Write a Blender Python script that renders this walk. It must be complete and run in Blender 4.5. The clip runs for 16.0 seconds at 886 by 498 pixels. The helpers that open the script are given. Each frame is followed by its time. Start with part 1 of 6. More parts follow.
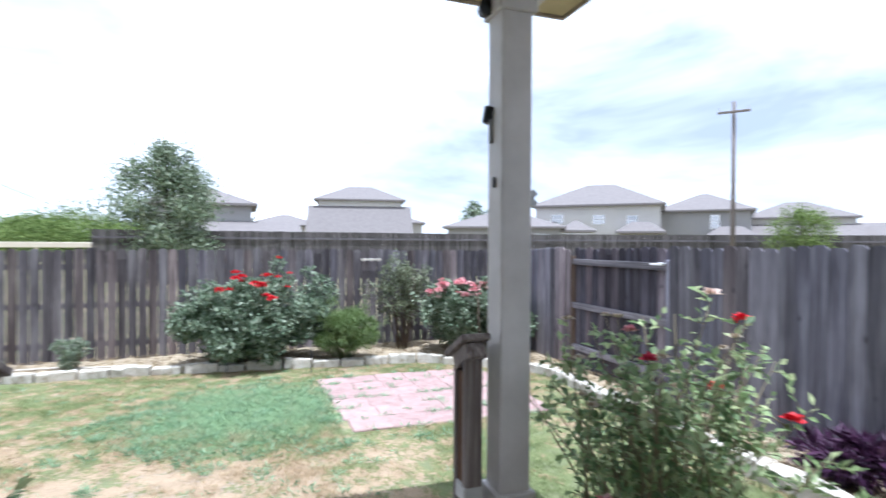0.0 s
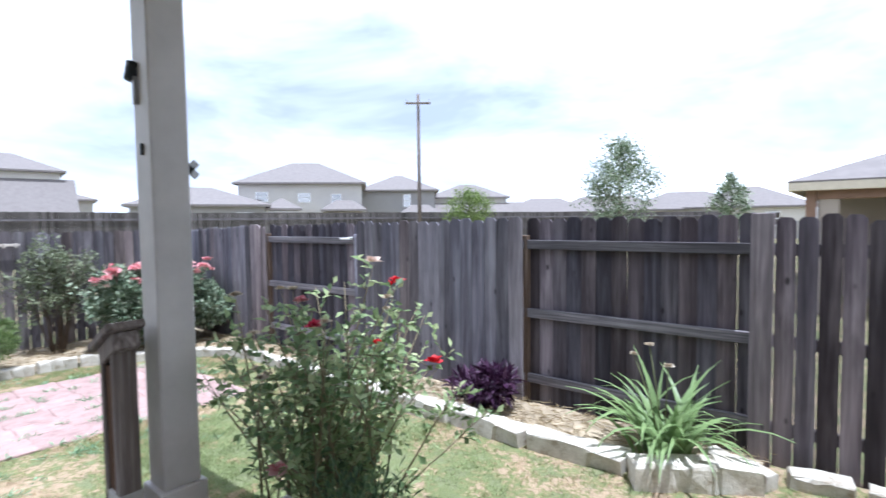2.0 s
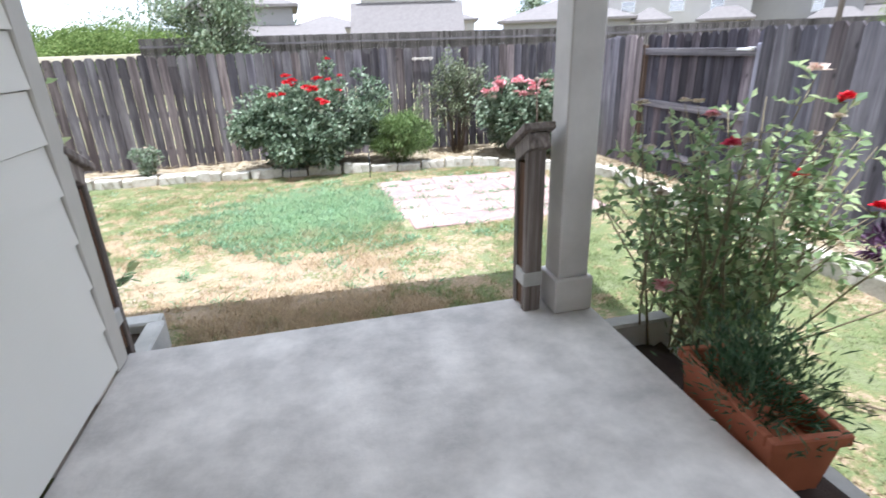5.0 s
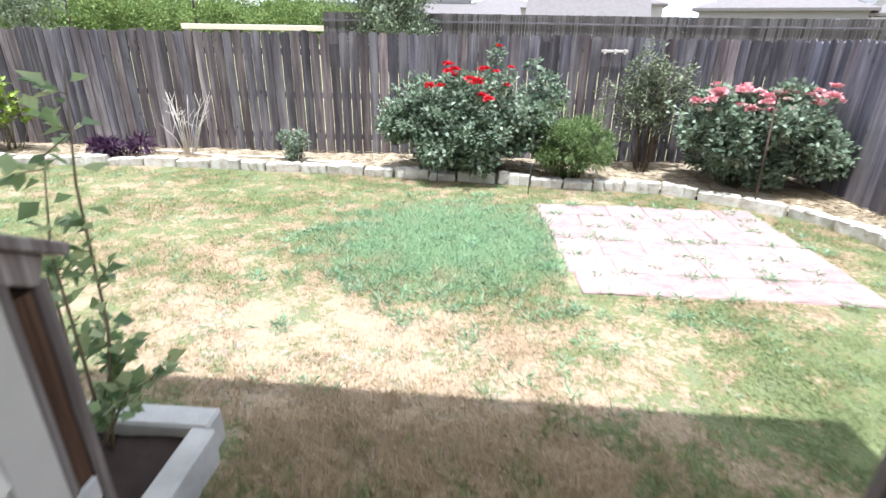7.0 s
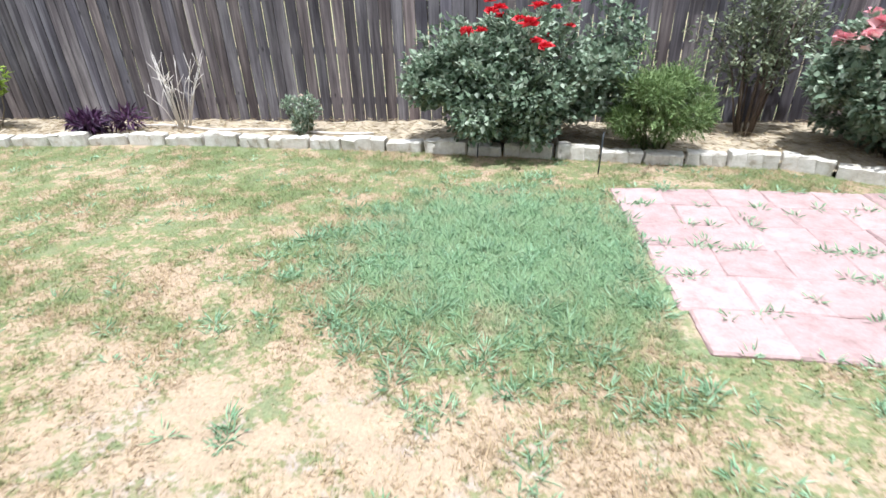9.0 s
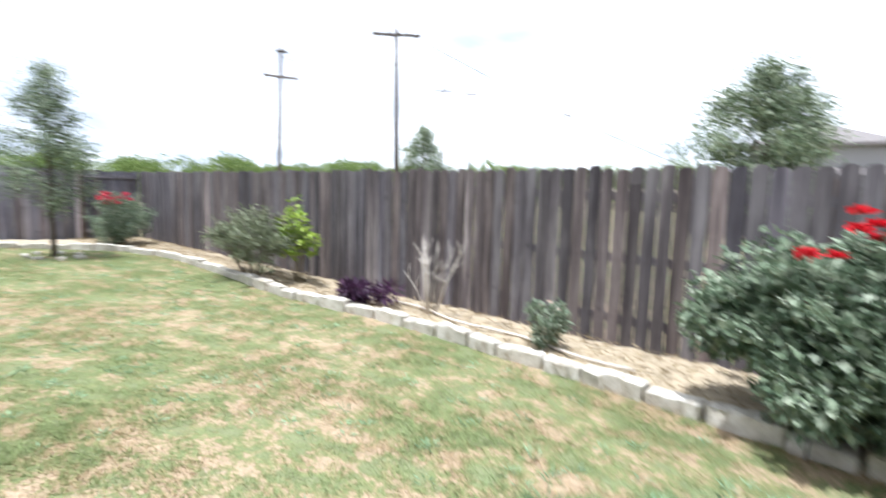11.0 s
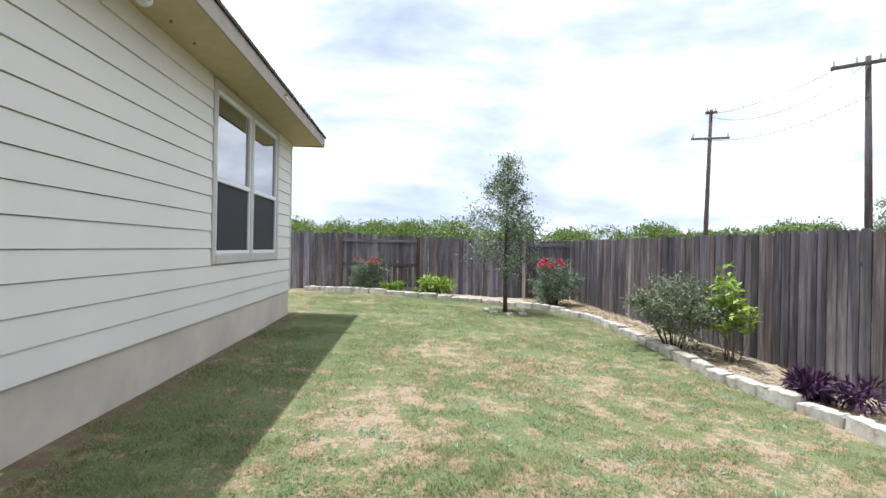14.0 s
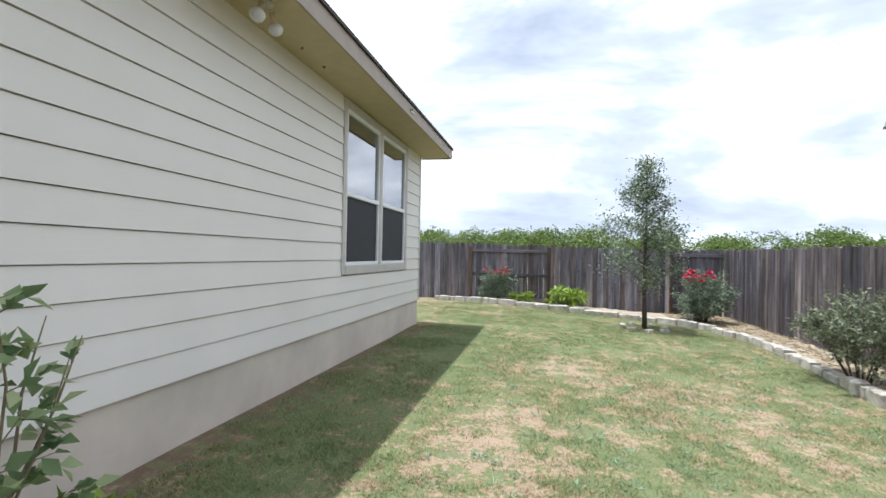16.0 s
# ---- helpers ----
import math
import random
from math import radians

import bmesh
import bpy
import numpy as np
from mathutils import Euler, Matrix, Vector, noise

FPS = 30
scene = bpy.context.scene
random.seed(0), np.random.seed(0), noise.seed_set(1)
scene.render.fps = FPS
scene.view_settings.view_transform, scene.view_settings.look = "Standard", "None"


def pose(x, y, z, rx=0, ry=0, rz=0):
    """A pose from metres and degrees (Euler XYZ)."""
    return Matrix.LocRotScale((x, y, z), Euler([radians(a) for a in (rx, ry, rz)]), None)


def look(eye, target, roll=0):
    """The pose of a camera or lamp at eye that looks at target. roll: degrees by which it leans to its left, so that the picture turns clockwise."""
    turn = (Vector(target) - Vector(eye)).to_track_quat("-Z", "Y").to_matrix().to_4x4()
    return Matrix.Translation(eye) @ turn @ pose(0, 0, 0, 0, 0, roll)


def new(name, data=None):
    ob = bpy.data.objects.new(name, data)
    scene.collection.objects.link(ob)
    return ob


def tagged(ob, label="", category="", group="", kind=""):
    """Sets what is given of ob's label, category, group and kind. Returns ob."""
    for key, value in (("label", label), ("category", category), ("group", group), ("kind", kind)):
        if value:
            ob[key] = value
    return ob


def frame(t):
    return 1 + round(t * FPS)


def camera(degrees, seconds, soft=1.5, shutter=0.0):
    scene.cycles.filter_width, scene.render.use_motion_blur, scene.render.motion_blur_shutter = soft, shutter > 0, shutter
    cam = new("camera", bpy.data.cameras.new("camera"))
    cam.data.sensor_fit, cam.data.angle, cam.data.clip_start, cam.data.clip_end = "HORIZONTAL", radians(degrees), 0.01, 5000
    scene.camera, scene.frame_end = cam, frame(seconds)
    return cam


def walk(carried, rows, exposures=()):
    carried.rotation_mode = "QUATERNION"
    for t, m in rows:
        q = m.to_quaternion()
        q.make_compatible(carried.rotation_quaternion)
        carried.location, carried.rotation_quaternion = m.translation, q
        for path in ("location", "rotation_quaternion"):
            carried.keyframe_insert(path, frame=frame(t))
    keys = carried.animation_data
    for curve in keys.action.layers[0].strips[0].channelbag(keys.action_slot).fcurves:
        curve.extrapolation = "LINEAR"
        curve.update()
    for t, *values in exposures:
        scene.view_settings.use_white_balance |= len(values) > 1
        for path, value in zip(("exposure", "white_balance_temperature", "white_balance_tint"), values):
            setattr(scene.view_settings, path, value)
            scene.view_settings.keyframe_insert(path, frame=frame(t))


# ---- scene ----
cam = camera(81.7, 16.0, 1.5, 0.5)
PATH = [
    (0, (0.08, -2.343, 1.819), (0.741, -0.456, 1.802), 0.3),
    (0.5, (0.129, -2.4, 1.807), (1.1, -0.652, 1.763), -0.0),
    (1, (0.162, -2.43, 1.804), (1.39, -0.853, 1.735), -0.2),
    (1.5, (0.188, -2.46, 1.796), (1.58, -1.027, 1.711), -0.5),
    (2, (0.222, -2.471, 1.795), (1.774, -1.214, 1.69), -0.7),
    (2.5, (0.225, -2.483, 1.795), (1.871, -1.354, 1.682), -0.8),
    (3, (0.194, -2.491, 1.791), (1.684, -1.16, 1.694), -1.1),
    (3.5, (0.148, -2.406, 1.78), (1.25, -0.741, 1.659), -0.9),
    (4, (0.107, -2.366, 1.743), (0.864, -0.543, 1.423), -0.1),
    (4.2, (0.099, -2.354, 1.725), (0.778, -0.528, 1.271), -0.1),
    (6.3, (0.036, -1.558, 1.757), (0.127, 0.267, 0.945), -1.6),
    (6.5, (0.098, -1.342, 1.773), (0.142, 0.497, 0.987), -0.6),
    (7, (0.072, -0.847, 1.786), (-0.04, 0.987, 0.997), 1.0),
    (7.5, (0.0, -0.369, 1.854), (-0.123, 1.414, 0.957), -0.9),
    (8, (0.068, 0.048, 1.707), (-0.201, 1.796, 0.774), -1.8),
    (8.2, (0.006, 0.145, 1.695), (-0.239, 1.87, 0.712), -1.9),
    (10.5, (-0.072, 1.671, 1.356), (-0.839, 3.446, 0.845), -2.3),
    (11, (-0.143, 2.1, 1.45), (-1.463, 3.586, 1.224), 1.7),
    (11.5, (-0.253, 2.222, 1.375), (-1.777, 3.515, 1.304), 2.0),
    (12, (-0.354, 2.26, 1.399), (-2.047, 3.322, 1.321), 0.8),
    (12.5, (-0.434, 2.239, 1.417), (-2.296, 2.964, 1.335), 0.8),
    (13, (-0.428, 2.222, 1.413), (-2.376, 2.673, 1.371), 0.1),
    (13.5, (-0.432, 2.22, 1.454), (-2.421, 2.433, 1.436), 0.5),
    (14, (-0.453, 2.236, 1.425), (-2.449, 2.36, 1.421), 1.1),
    (14.5, (-0.46, 2.253, 1.452), (-2.458, 2.335, 1.451), 1.5),
    (15, (-0.465, 2.254, 1.439), (-2.465, 2.27, 1.452), 1.0),
    (15.5, (-0.522, 2.316, 1.443), (-2.506, 2.061, 1.464), 1.0),
    (16, (-0.667, 2.365, 1.458), (-2.628, 1.969, 1.479), 1.1),
]
walk(cam, [(t, look(eye, target, roll)) for t, eye, target, roll in PATH],
     [(0, 1.18, 5440, 12), (3.0, 1.22, 5500, 13), (4.2, 1.4, 5650, 11), (6.3, 1.55, 5700, 12), (7.4, 1.42, 5780, 12), (8.2, 1.25, 5720, 11), (10.5, 1.25, 5850, 11), (12.5, 1.2, 5920, 11), (13.2, 1.03, 5880, 11), (14, 0.82, 5880, 11), (16, 0.77, 5860, 11)])

# ---- world, sun, exposure ----
SUN_EL, SUN_AZ = 78.7, 180.0
world = bpy.data.worlds.new("sky")
scene.world = world
world.use_nodes = True
wn, wl = world.node_tree.nodes, world.node_tree.links
wn.clear()
w_out = wn.new("ShaderNodeOutputWorld")
w_bg = wn.new("ShaderNodeBackground")
w_bg.inputs["Strength"].default_value = 0.15
w_sky = wn.new("ShaderNodeTexSky")
w_sky.sky_type = "NISHITA"
w_sky.sun_disc = False
w_sky.sun_elevation = radians(SUN_EL)
w_sky.sun_rotation = radians(SUN_AZ)
w_co = wn.new("ShaderNodeTexCoord")
w_map = wn.new("ShaderNodeMapping")
w_map.inputs["Scale"].default_value = (1.0, 1.0, 3.2)
w_map.inputs["Location"].default_value = (0.35, 0.1, 0.2)
w_noise = wn.new("ShaderNodeTexNoise")
w_noise.inputs["Scale"].default_value = 2.2
w_noise.inputs["Detail"].default_value = 7.0
w_noise.inputs["Roughness"].default_value = 0.52
w_noise.inputs["Distortion"].default_value = 0.35
w_ramp = wn.new("ShaderNodeValToRGB")
w_ramp.color_ramp.elements[0].color = (0.85, 0.85, 0.85, 1)
w_ramp.color_ramp.elements[0].position = 0.2
w_ramp.color_ramp.elements[1].position = 0.44
w_shade = wn.new("ShaderNodeTexNoise")
w_shade.inputs["Scale"].default_value = 1.9
w_shade.inputs["Detail"].default_value = 5.0
w_shade.inputs["Roughness"].default_value = 0.58
w_shade.inputs["Distortion"].default_value = 0.3
w_shr = wn.new("ShaderNodeValToRGB")
w_shr.color_ramp.elements[0].position = 0.3
w_shr.color_ramp.elements[0].color = (2.15, 2.4, 2.8, 1)
w_shr.color_ramp.elements[1].position = 0.6
w_shr.color_ramp.elements[1].color = (6.6, 6.7, 6.8, 1)
w_shm = w_shr.color_ramp.elements.new(0.46)
w_shm.color = (3.5, 3.75, 4.1, 1)
w_mix = wn.new("ShaderNodeMixRGB")
wl.new(w_co.outputs["Generated"], w_map.inputs["Vector"])
wl.new(w_map.outputs["Vector"], w_noise.inputs["Vector"])
wl.new(w_map.outputs["Vector"], w_shade.inputs["Vector"])
wl.new(w_noise.outputs["Fac"], w_ramp.inputs["Fac"])
wl.new(w_shade.outputs["Fac"], w_shr.inputs["Fac"])
wl.new(w_ramp.outputs["Color"], w_mix.inputs["Fac"])
wl.new(w_sky.outputs["Color"], w_mix.inputs["Color1"])
wl.new(w_shr.outputs["Color"], w_mix.inputs["Color2"])
wl.new(w_mix.outputs["Color"], w_bg.inputs["Color"])
wl.new(w_bg.outputs["Background"], w_out.inputs["Surface"])

sun = new("sun", bpy.data.lights.new("sun", "SUN"))
sun.data.energy = 3.35
sun.data.angle = radians(0.6)
sun.data.color = (1.0, 0.975, 0.93)
# the sun stands high behind the house, so that the eaves shade a strip along the wall
sun.matrix_world = look((0, -20 * math.cos(radians(SUN_EL)), 20 * math.sin(radians(SUN_EL))), (0, 0, 0))


# ---- materials ----
def material(name, rough=0.8, metal=0.0, spec=0.3):
    m = bpy.data.materials.new(name)
    m.use_nodes = True
    b = m.node_tree.nodes["Principled BSDF"]
    b.inputs["Roughness"].default_value = rough
    b.inputs["Metallic"].default_value = metal
    b.inputs["Specular IOR Level"].default_value = spec
    return m, m.node_tree.nodes, m.node_tree.links, b


def coords(n, l, kind="Object", scale=(1, 1, 1), shift=True):
    """Texture coordinates, moved by the object's random number so that repeats differ."""
    co = n.new("ShaderNodeTexCoord")
    mp = n.new("ShaderNodeMapping")
    mp.inputs["Scale"].default_value = scale
    l.new(co.outputs[kind], mp.inputs["Vector"])
    if shift:
        info = n.new("ShaderNodeObjectInfo")
        mul = n.new("ShaderNodeMath")
        mul.operation = "MULTIPLY"
        mul.inputs[1].default_value = 37.0
        l.new(info.outputs["Random"], mul.inputs[0])
        l.new(mul.outputs[0], mp.inputs["Location"])
    return mp.outputs["Vector"]


def world_coords(n, l, scale=(1, 1, 1)):
    geo = n.new("ShaderNodeNewGeometry")
    mp = n.new("ShaderNodeMapping")
    mp.inputs["Scale"].default_value = scale
    l.new(geo.outputs["Position"], mp.inputs["Vector"])
    return mp.outputs["Vector"]


def noise_tex(n, l, vec, scale, detail=4, rough=0.55, dist=0.0):
    t = n.new("ShaderNodeTexNoise")
    t.inputs["Scale"].default_value = scale
    t.inputs["Detail"].default_value = detail
    t.inputs["Roughness"].default_value = rough
    t.inputs["Distortion"].default_value = dist
    l.new(vec, t.inputs["Vector"])
    return t.outputs["Fac"]


def ramp(n, l, fac, stops):
    r = n.new("ShaderNodeValToRGB")
    e = r.color_ramp.elements
    while len(e) < len(stops):
        e.new(0.5)
    for k, (p, c) in zip(e, stops):
        k.position = p
        k.color = (c, c, c, 1) if not hasattr(c, "__len__") else (*c[:3], 1)
    l.new(fac, r.inputs["Fac"])
    return r.outputs["Color"]


def mix(n, l, fac, a, b, how="MIX"):
    m = n.new("ShaderNodeMixRGB")
    m.blend_type = how
    for sock, v in (("Fac", fac), ("Color1", a), ("Color2", b)):
        if isinstance(v, (int, float)):
            m.inputs[sock].default_value = v if sock == "Fac" else (v, v, v, 1)
        elif isinstance(v, tuple):
            m.inputs[sock].default_value = (*v[:3], 1)
        else:
            l.new(v, m.inputs[sock])
    return m.outputs["Color"]


def bump(n, l, b, height, strength=0.3, distance=0.01):
    k = n.new("ShaderNodeBump")
    k.inputs["Strength"].default_value = strength
    k.inputs["Distance"].default_value = distance
    l.new(height, k.inputs["Height"])
    l.new(k.outputs["Normal"], b.inputs["Normal"])


def object_random(n):
    return n.new("ShaderNodeObjectInfo").outputs["Random"]


def island_random(n):
    return n.new("ShaderNodeNewGeometry").outputs["Random Per Island"]


def wood(name, dark, mid, light, grain=(55, 55, 1.7), rough=0.85, knots=0.0):
    m, n, l, b = material(name, rough, spec=0.2)
    v = coords(n, l, "Object", grain)
    g = noise_tex(n, l, v, 1.0, 6, 0.65, 0.15)
    big = noise_tex(n, l, coords(n, l, "Object", (3, 3, 0.9)), 1.0, 3)
    c = ramp(n, l, g, [(0.3, dark), (0.5, mid), (0.7, light)])
    c = mix(n, l, 0.55, c, ramp(n, l, big, [(0.3, 0.5), (0.7, 1.0)]), "MULTIPLY")
    c = mix(n, l, 0.85, c, ramp(n, l, object_random(n), [(0.0, 0.5), (0.45, 0.8), (0.8, 1.15), (1.0, 1.75)]), "MULTIPLY")
    if knots:
        k = n.new("ShaderNodeTexVoronoi")
        k.inputs["Scale"].default_value = 1.0
        l.new(coords(n, l, "Object", tuple(3.2 if q < 10 else 6.5 for q in grain)), k.inputs["Vector"])
        c = mix(n, l, ramp(n, l, k.outputs["Distance"], [(0.06, knots), (0.13, 0.0)]), c, tuple(q * 0.5 for q in dark))
        c = mix(n, l, ramp(n, l, k.outputs["Color"], [(0.9, 0.0), (0.97, 0.35)]), c, light)
    l.new(c, b.inputs["Base Color"])
    bump(n, l, b, g, 0.5, 0.004)
    return m


def leafy(name, dark, mid, light, rough=0.5, spec=0.35, trans=0.25):
    m, n, l, b = material(name, rough, spec=spec)
    c = ramp(n, l, island_random(n), [(0.0, dark), (0.55, mid), (1.0, light)])
    big = noise_tex(n, l, world_coords(n, l), 4.0, 2)
    c = mix(n, l, 0.5, c, ramp(n, l, big, [(0.3, 0.6), (0.7, 1.15)]), "MULTIPLY")
    l.new(c, b.inputs["Base Color"])
    tr = n.new("ShaderNodeBsdfTranslucent")
    l.new(c, tr.inputs["Color"])
    ms = n.new("ShaderNodeMixShader")
    ms.inputs["Fac"].default_value = trans
    l.new(b.outputs["BSDF"], ms.inputs[1])
    l.new(tr.outputs["BSDF"], ms.inputs[2])
    l.new(ms.outputs["Shader"], n["Material Output"].inputs["Surface"])
    return m


def plain(name, col, rough=0.6, metal=0.0, spec=0.3, var=0.25, scale=6.0, relief=0.15):
    m, n, l, b = material(name, rough, metal, spec)
    v = world_coords(n, l)
    g = noise_tex(n, l, v, scale, 6, 0.6)
    f = noise_tex(n, l, v, scale * 14, 3, 0.6)
    c = mix(n, l, var, col, ramp(n, l, g, [(0.3, tuple(k * 0.55 for k in col)), (0.7, tuple(min(1, k * 1.15) for k in col))]))
    l.new(c, b.inputs["Base Color"])
    if relief:
        bump(n, l, b, f, relief, 0.004)
    return m


def lawn_colour(n, l):
    """Patchy lawn: straw, bare soil and green, the same field for turf and blades."""
    v = world_coords(n, l, (1, 1, 0))
    big = noise_tex(n, l, v, 0.55, 3, 0.5)
    med = noise_tex(n, l, v, 1.9, 4, 0.6, 0.5)
    fine = noise_tex(n, l, v, 9.0, 4, 0.65)
    both = mix(n, l, 0.5, big, med)
    both = mix(n, l, 0.25, both, fine)
    return v, both, fine


def patch_mask(n, l, cx, cy, r0, r1):
    """One where the ground lies within r0 of a place, falling to nought at r1."""
    geo = n.new("ShaderNodeNewGeometry")
    sub = n.new("ShaderNodeVectorMath")
    sub.operation = "SUBTRACT"
    sub.inputs[1].default_value = (cx, cy, 0)
    l.new(geo.outputs["Position"], sub.inputs[0])
    flat = n.new("ShaderNodeVectorMath")
    flat.operation = "MULTIPLY"
    flat.inputs[1].default_value = (1 / r1[0], 1 / r1[1], 0)
    l.new(sub.outputs["Vector"], flat.inputs[0])
    ln = n.new("ShaderNodeVectorMath")
    ln.operation = "LENGTH"
    l.new(flat.outputs["Vector"], ln.inputs[0])
    mr = n.new("ShaderNodeMapRange")
    mr.inputs["From Min"].default_value = r0
    mr.inputs["From Max"].default_value = 1.0
    mr.inputs["To Min"].default_value = 1.0
    mr.inputs["To Max"].default_value = 0.0
    l.new(ln.outputs["Value"], mr.inputs["Value"])
    return mr.outputs["Result"]


def lawn_material(name, blades):
    """Turf in patches of straw, bare soil and green; blades and soil follow the same field."""
    m, n, l, b = material(name, 0.95, spec=0.08)
    v, f, fine = lawn_colour(n, l)
    # a lush stretch beside the pavers, a parched one before the porch, greener far end and sides
    lush = patch_mask(n, l, -0.05, 3.6, 0.35, (1.75, 1.6))
    dry = patch_mask(n, l, -0.5, 1.5, 0.4, (2.7, 1.0))
    dead = patch_mask(n, l, 0.0, 0.65, 0.55, (1.35, 0.6))
    side = patch_mask(n, l, 2.4, 1.3, 0.35, (1.7, 1.4))
    far = patch_mask(n, l, -11.0, 3.0, 0.4, (4.5, 5.5))
    strip = patch_mask(n, l, -6.3, 0.85, 0.6, (4.6, 1.0))
    edge_y = patch_mask(n, l, -6.0, 5.4, 0.3, (7.0, 0.9))
    f = mix(n, l, 0.07, f, far, "ADD")
    f = mix(n, l, 0.1, f, strip, "ADD")
    f = mix(n, l, 0.12, f, side, "ADD")
    f = mix(n, l, 0.04, f, edge_y, "ADD")
    f = mix(n, l, 0.13, f, dry, "SUBTRACT")
    f = mix(n, l, 0.06, f, dead, "SUBTRACT")
    tuft = noise_tex(n, l, v, 26.0, 3, 0.65)
    patchy = noise_tex(n, l, v, 4.2, 4, 0.65)
    f = mix(n, l, 0.14, f, ramp(n, l, tuft, [(0.38, 0.0), (0.62, 1.0)]))
    f = mix(n, l, 0.2, f, ramp(n, l, patchy, [(0.35, 0.0), (0.65, 1.0)]))
    ragged = mix(n, l, 0.4, mix(n, l, 0.5, lush, ramp(n, l, patchy, [(0.35, 0.0), (0.65, 1.0)])), lush)
    lush_f = ramp(n, l, ragged, [(0.3, 0.0), (0.5, 0.35), (0.8, 0.9)])
    if blades:
        c = ramp(n, l, f, [(0.42, (0.43, 0.335, 0.215)), (0.465, (0.355, 0.3, 0.17)), (0.495, (0.27, 0.27, 0.13)), (0.555, (0.22, 0.265, 0.12))])
        c = mix(n, l, lush_f, c, (0.275, 0.395, 0.225))
        c = mix(n, l, 0.6, c, ramp(n, l, island_random(n), [(0.0, 0.7), (0.5, 1.0), (1.0, 1.4)]), "MULTIPLY")
    else:
        c = ramp(n, l, f, [(0.42, (0.42, 0.32, 0.22)), (0.465, (0.35, 0.28, 0.18)), (0.495, (0.25, 0.23, 0.115)), (0.555, (0.18, 0.21, 0.095))])
        # pale crumbly soil where the turf is worn through
        worn = mix(n, l, 1.0, ramp(n, l, patchy, [(0.52, 0.0), (0.62, 0.8)]), ramp(n, l, f, [(0.44, 1.0), (0.5, 0.15)]), "MULTIPLY")
        c = mix(n, l, worn, c, (0.42, 0.36, 0.31))
        c = mix(n, l, lush_f, c, (0.22, 0.3, 0.16))
        c = mix(n, l, 0.5, c, ramp(n, l, fine, [(0.3, 0.65), (0.7, 1.1)]), "MULTIPLY")
        # bare earth along the foundation
        geo = n.new("ShaderNodeSeparateXYZ")
        l.new(n.new("ShaderNodeNewGeometry").outputs["Position"], geo.inputs[0])
        edge = n.new("ShaderNodeMath")
        edge.operation = "MULTIPLY_ADD"
        edge.inputs[1].default_value = 2.4
        l.new(fine, edge.inputs[0])
        l.new(geo.outputs["Y"], edge.inputs[2])
        wide = n.new("ShaderNodeMath")
        wide.operation = "COMPARE"
        wide.inputs[1].default_value = -6.2
        wide.inputs[2].default_value = 3.9
        l.new(geo.outputs["X"], wide.inputs[0])
        third = n.new("ShaderNodeMath")
        third.operation = "MULTIPLY"
        third.inputs[1].default_value = 0.3
        l.new(edge.outputs[0], third.inputs[0])
        bare = mix(n, l, 1.0, ramp(n, l, third.outputs[0], [(0.34, 1.0), (0.5, 0.0)]), wide.outputs[0], "MULTIPLY")
        c = mix(n, l, bare, c, (0.2, 0.14, 0.1))
        hi = noise_tex(n, l, v, 60, 4, 0.7)
        c = mix(n, l, 0.55, c, ramp(n, l, hi, [(0.3, 0.5), (0.7, 1.15)]), "MULTIPLY")
        bump(n, l, b, hi, 0.6, 0.02)
    l.new(c, b.inputs["Base Color"])
    if blades:
        tr = n.new("ShaderNodeBsdfTranslucent")
        l.new(c, tr.inputs["Color"])
        ms = n.new("ShaderNodeMixShader")
        ms.inputs["Fac"].default_value = 0.4
        l.new(b.outputs["BSDF"], ms.inputs[1])
        l.new(tr.outputs["BSDF"], ms.inputs[2])
        l.new(ms.outputs["Shader"], n["Material Output"].inputs["Surface"])
    return m


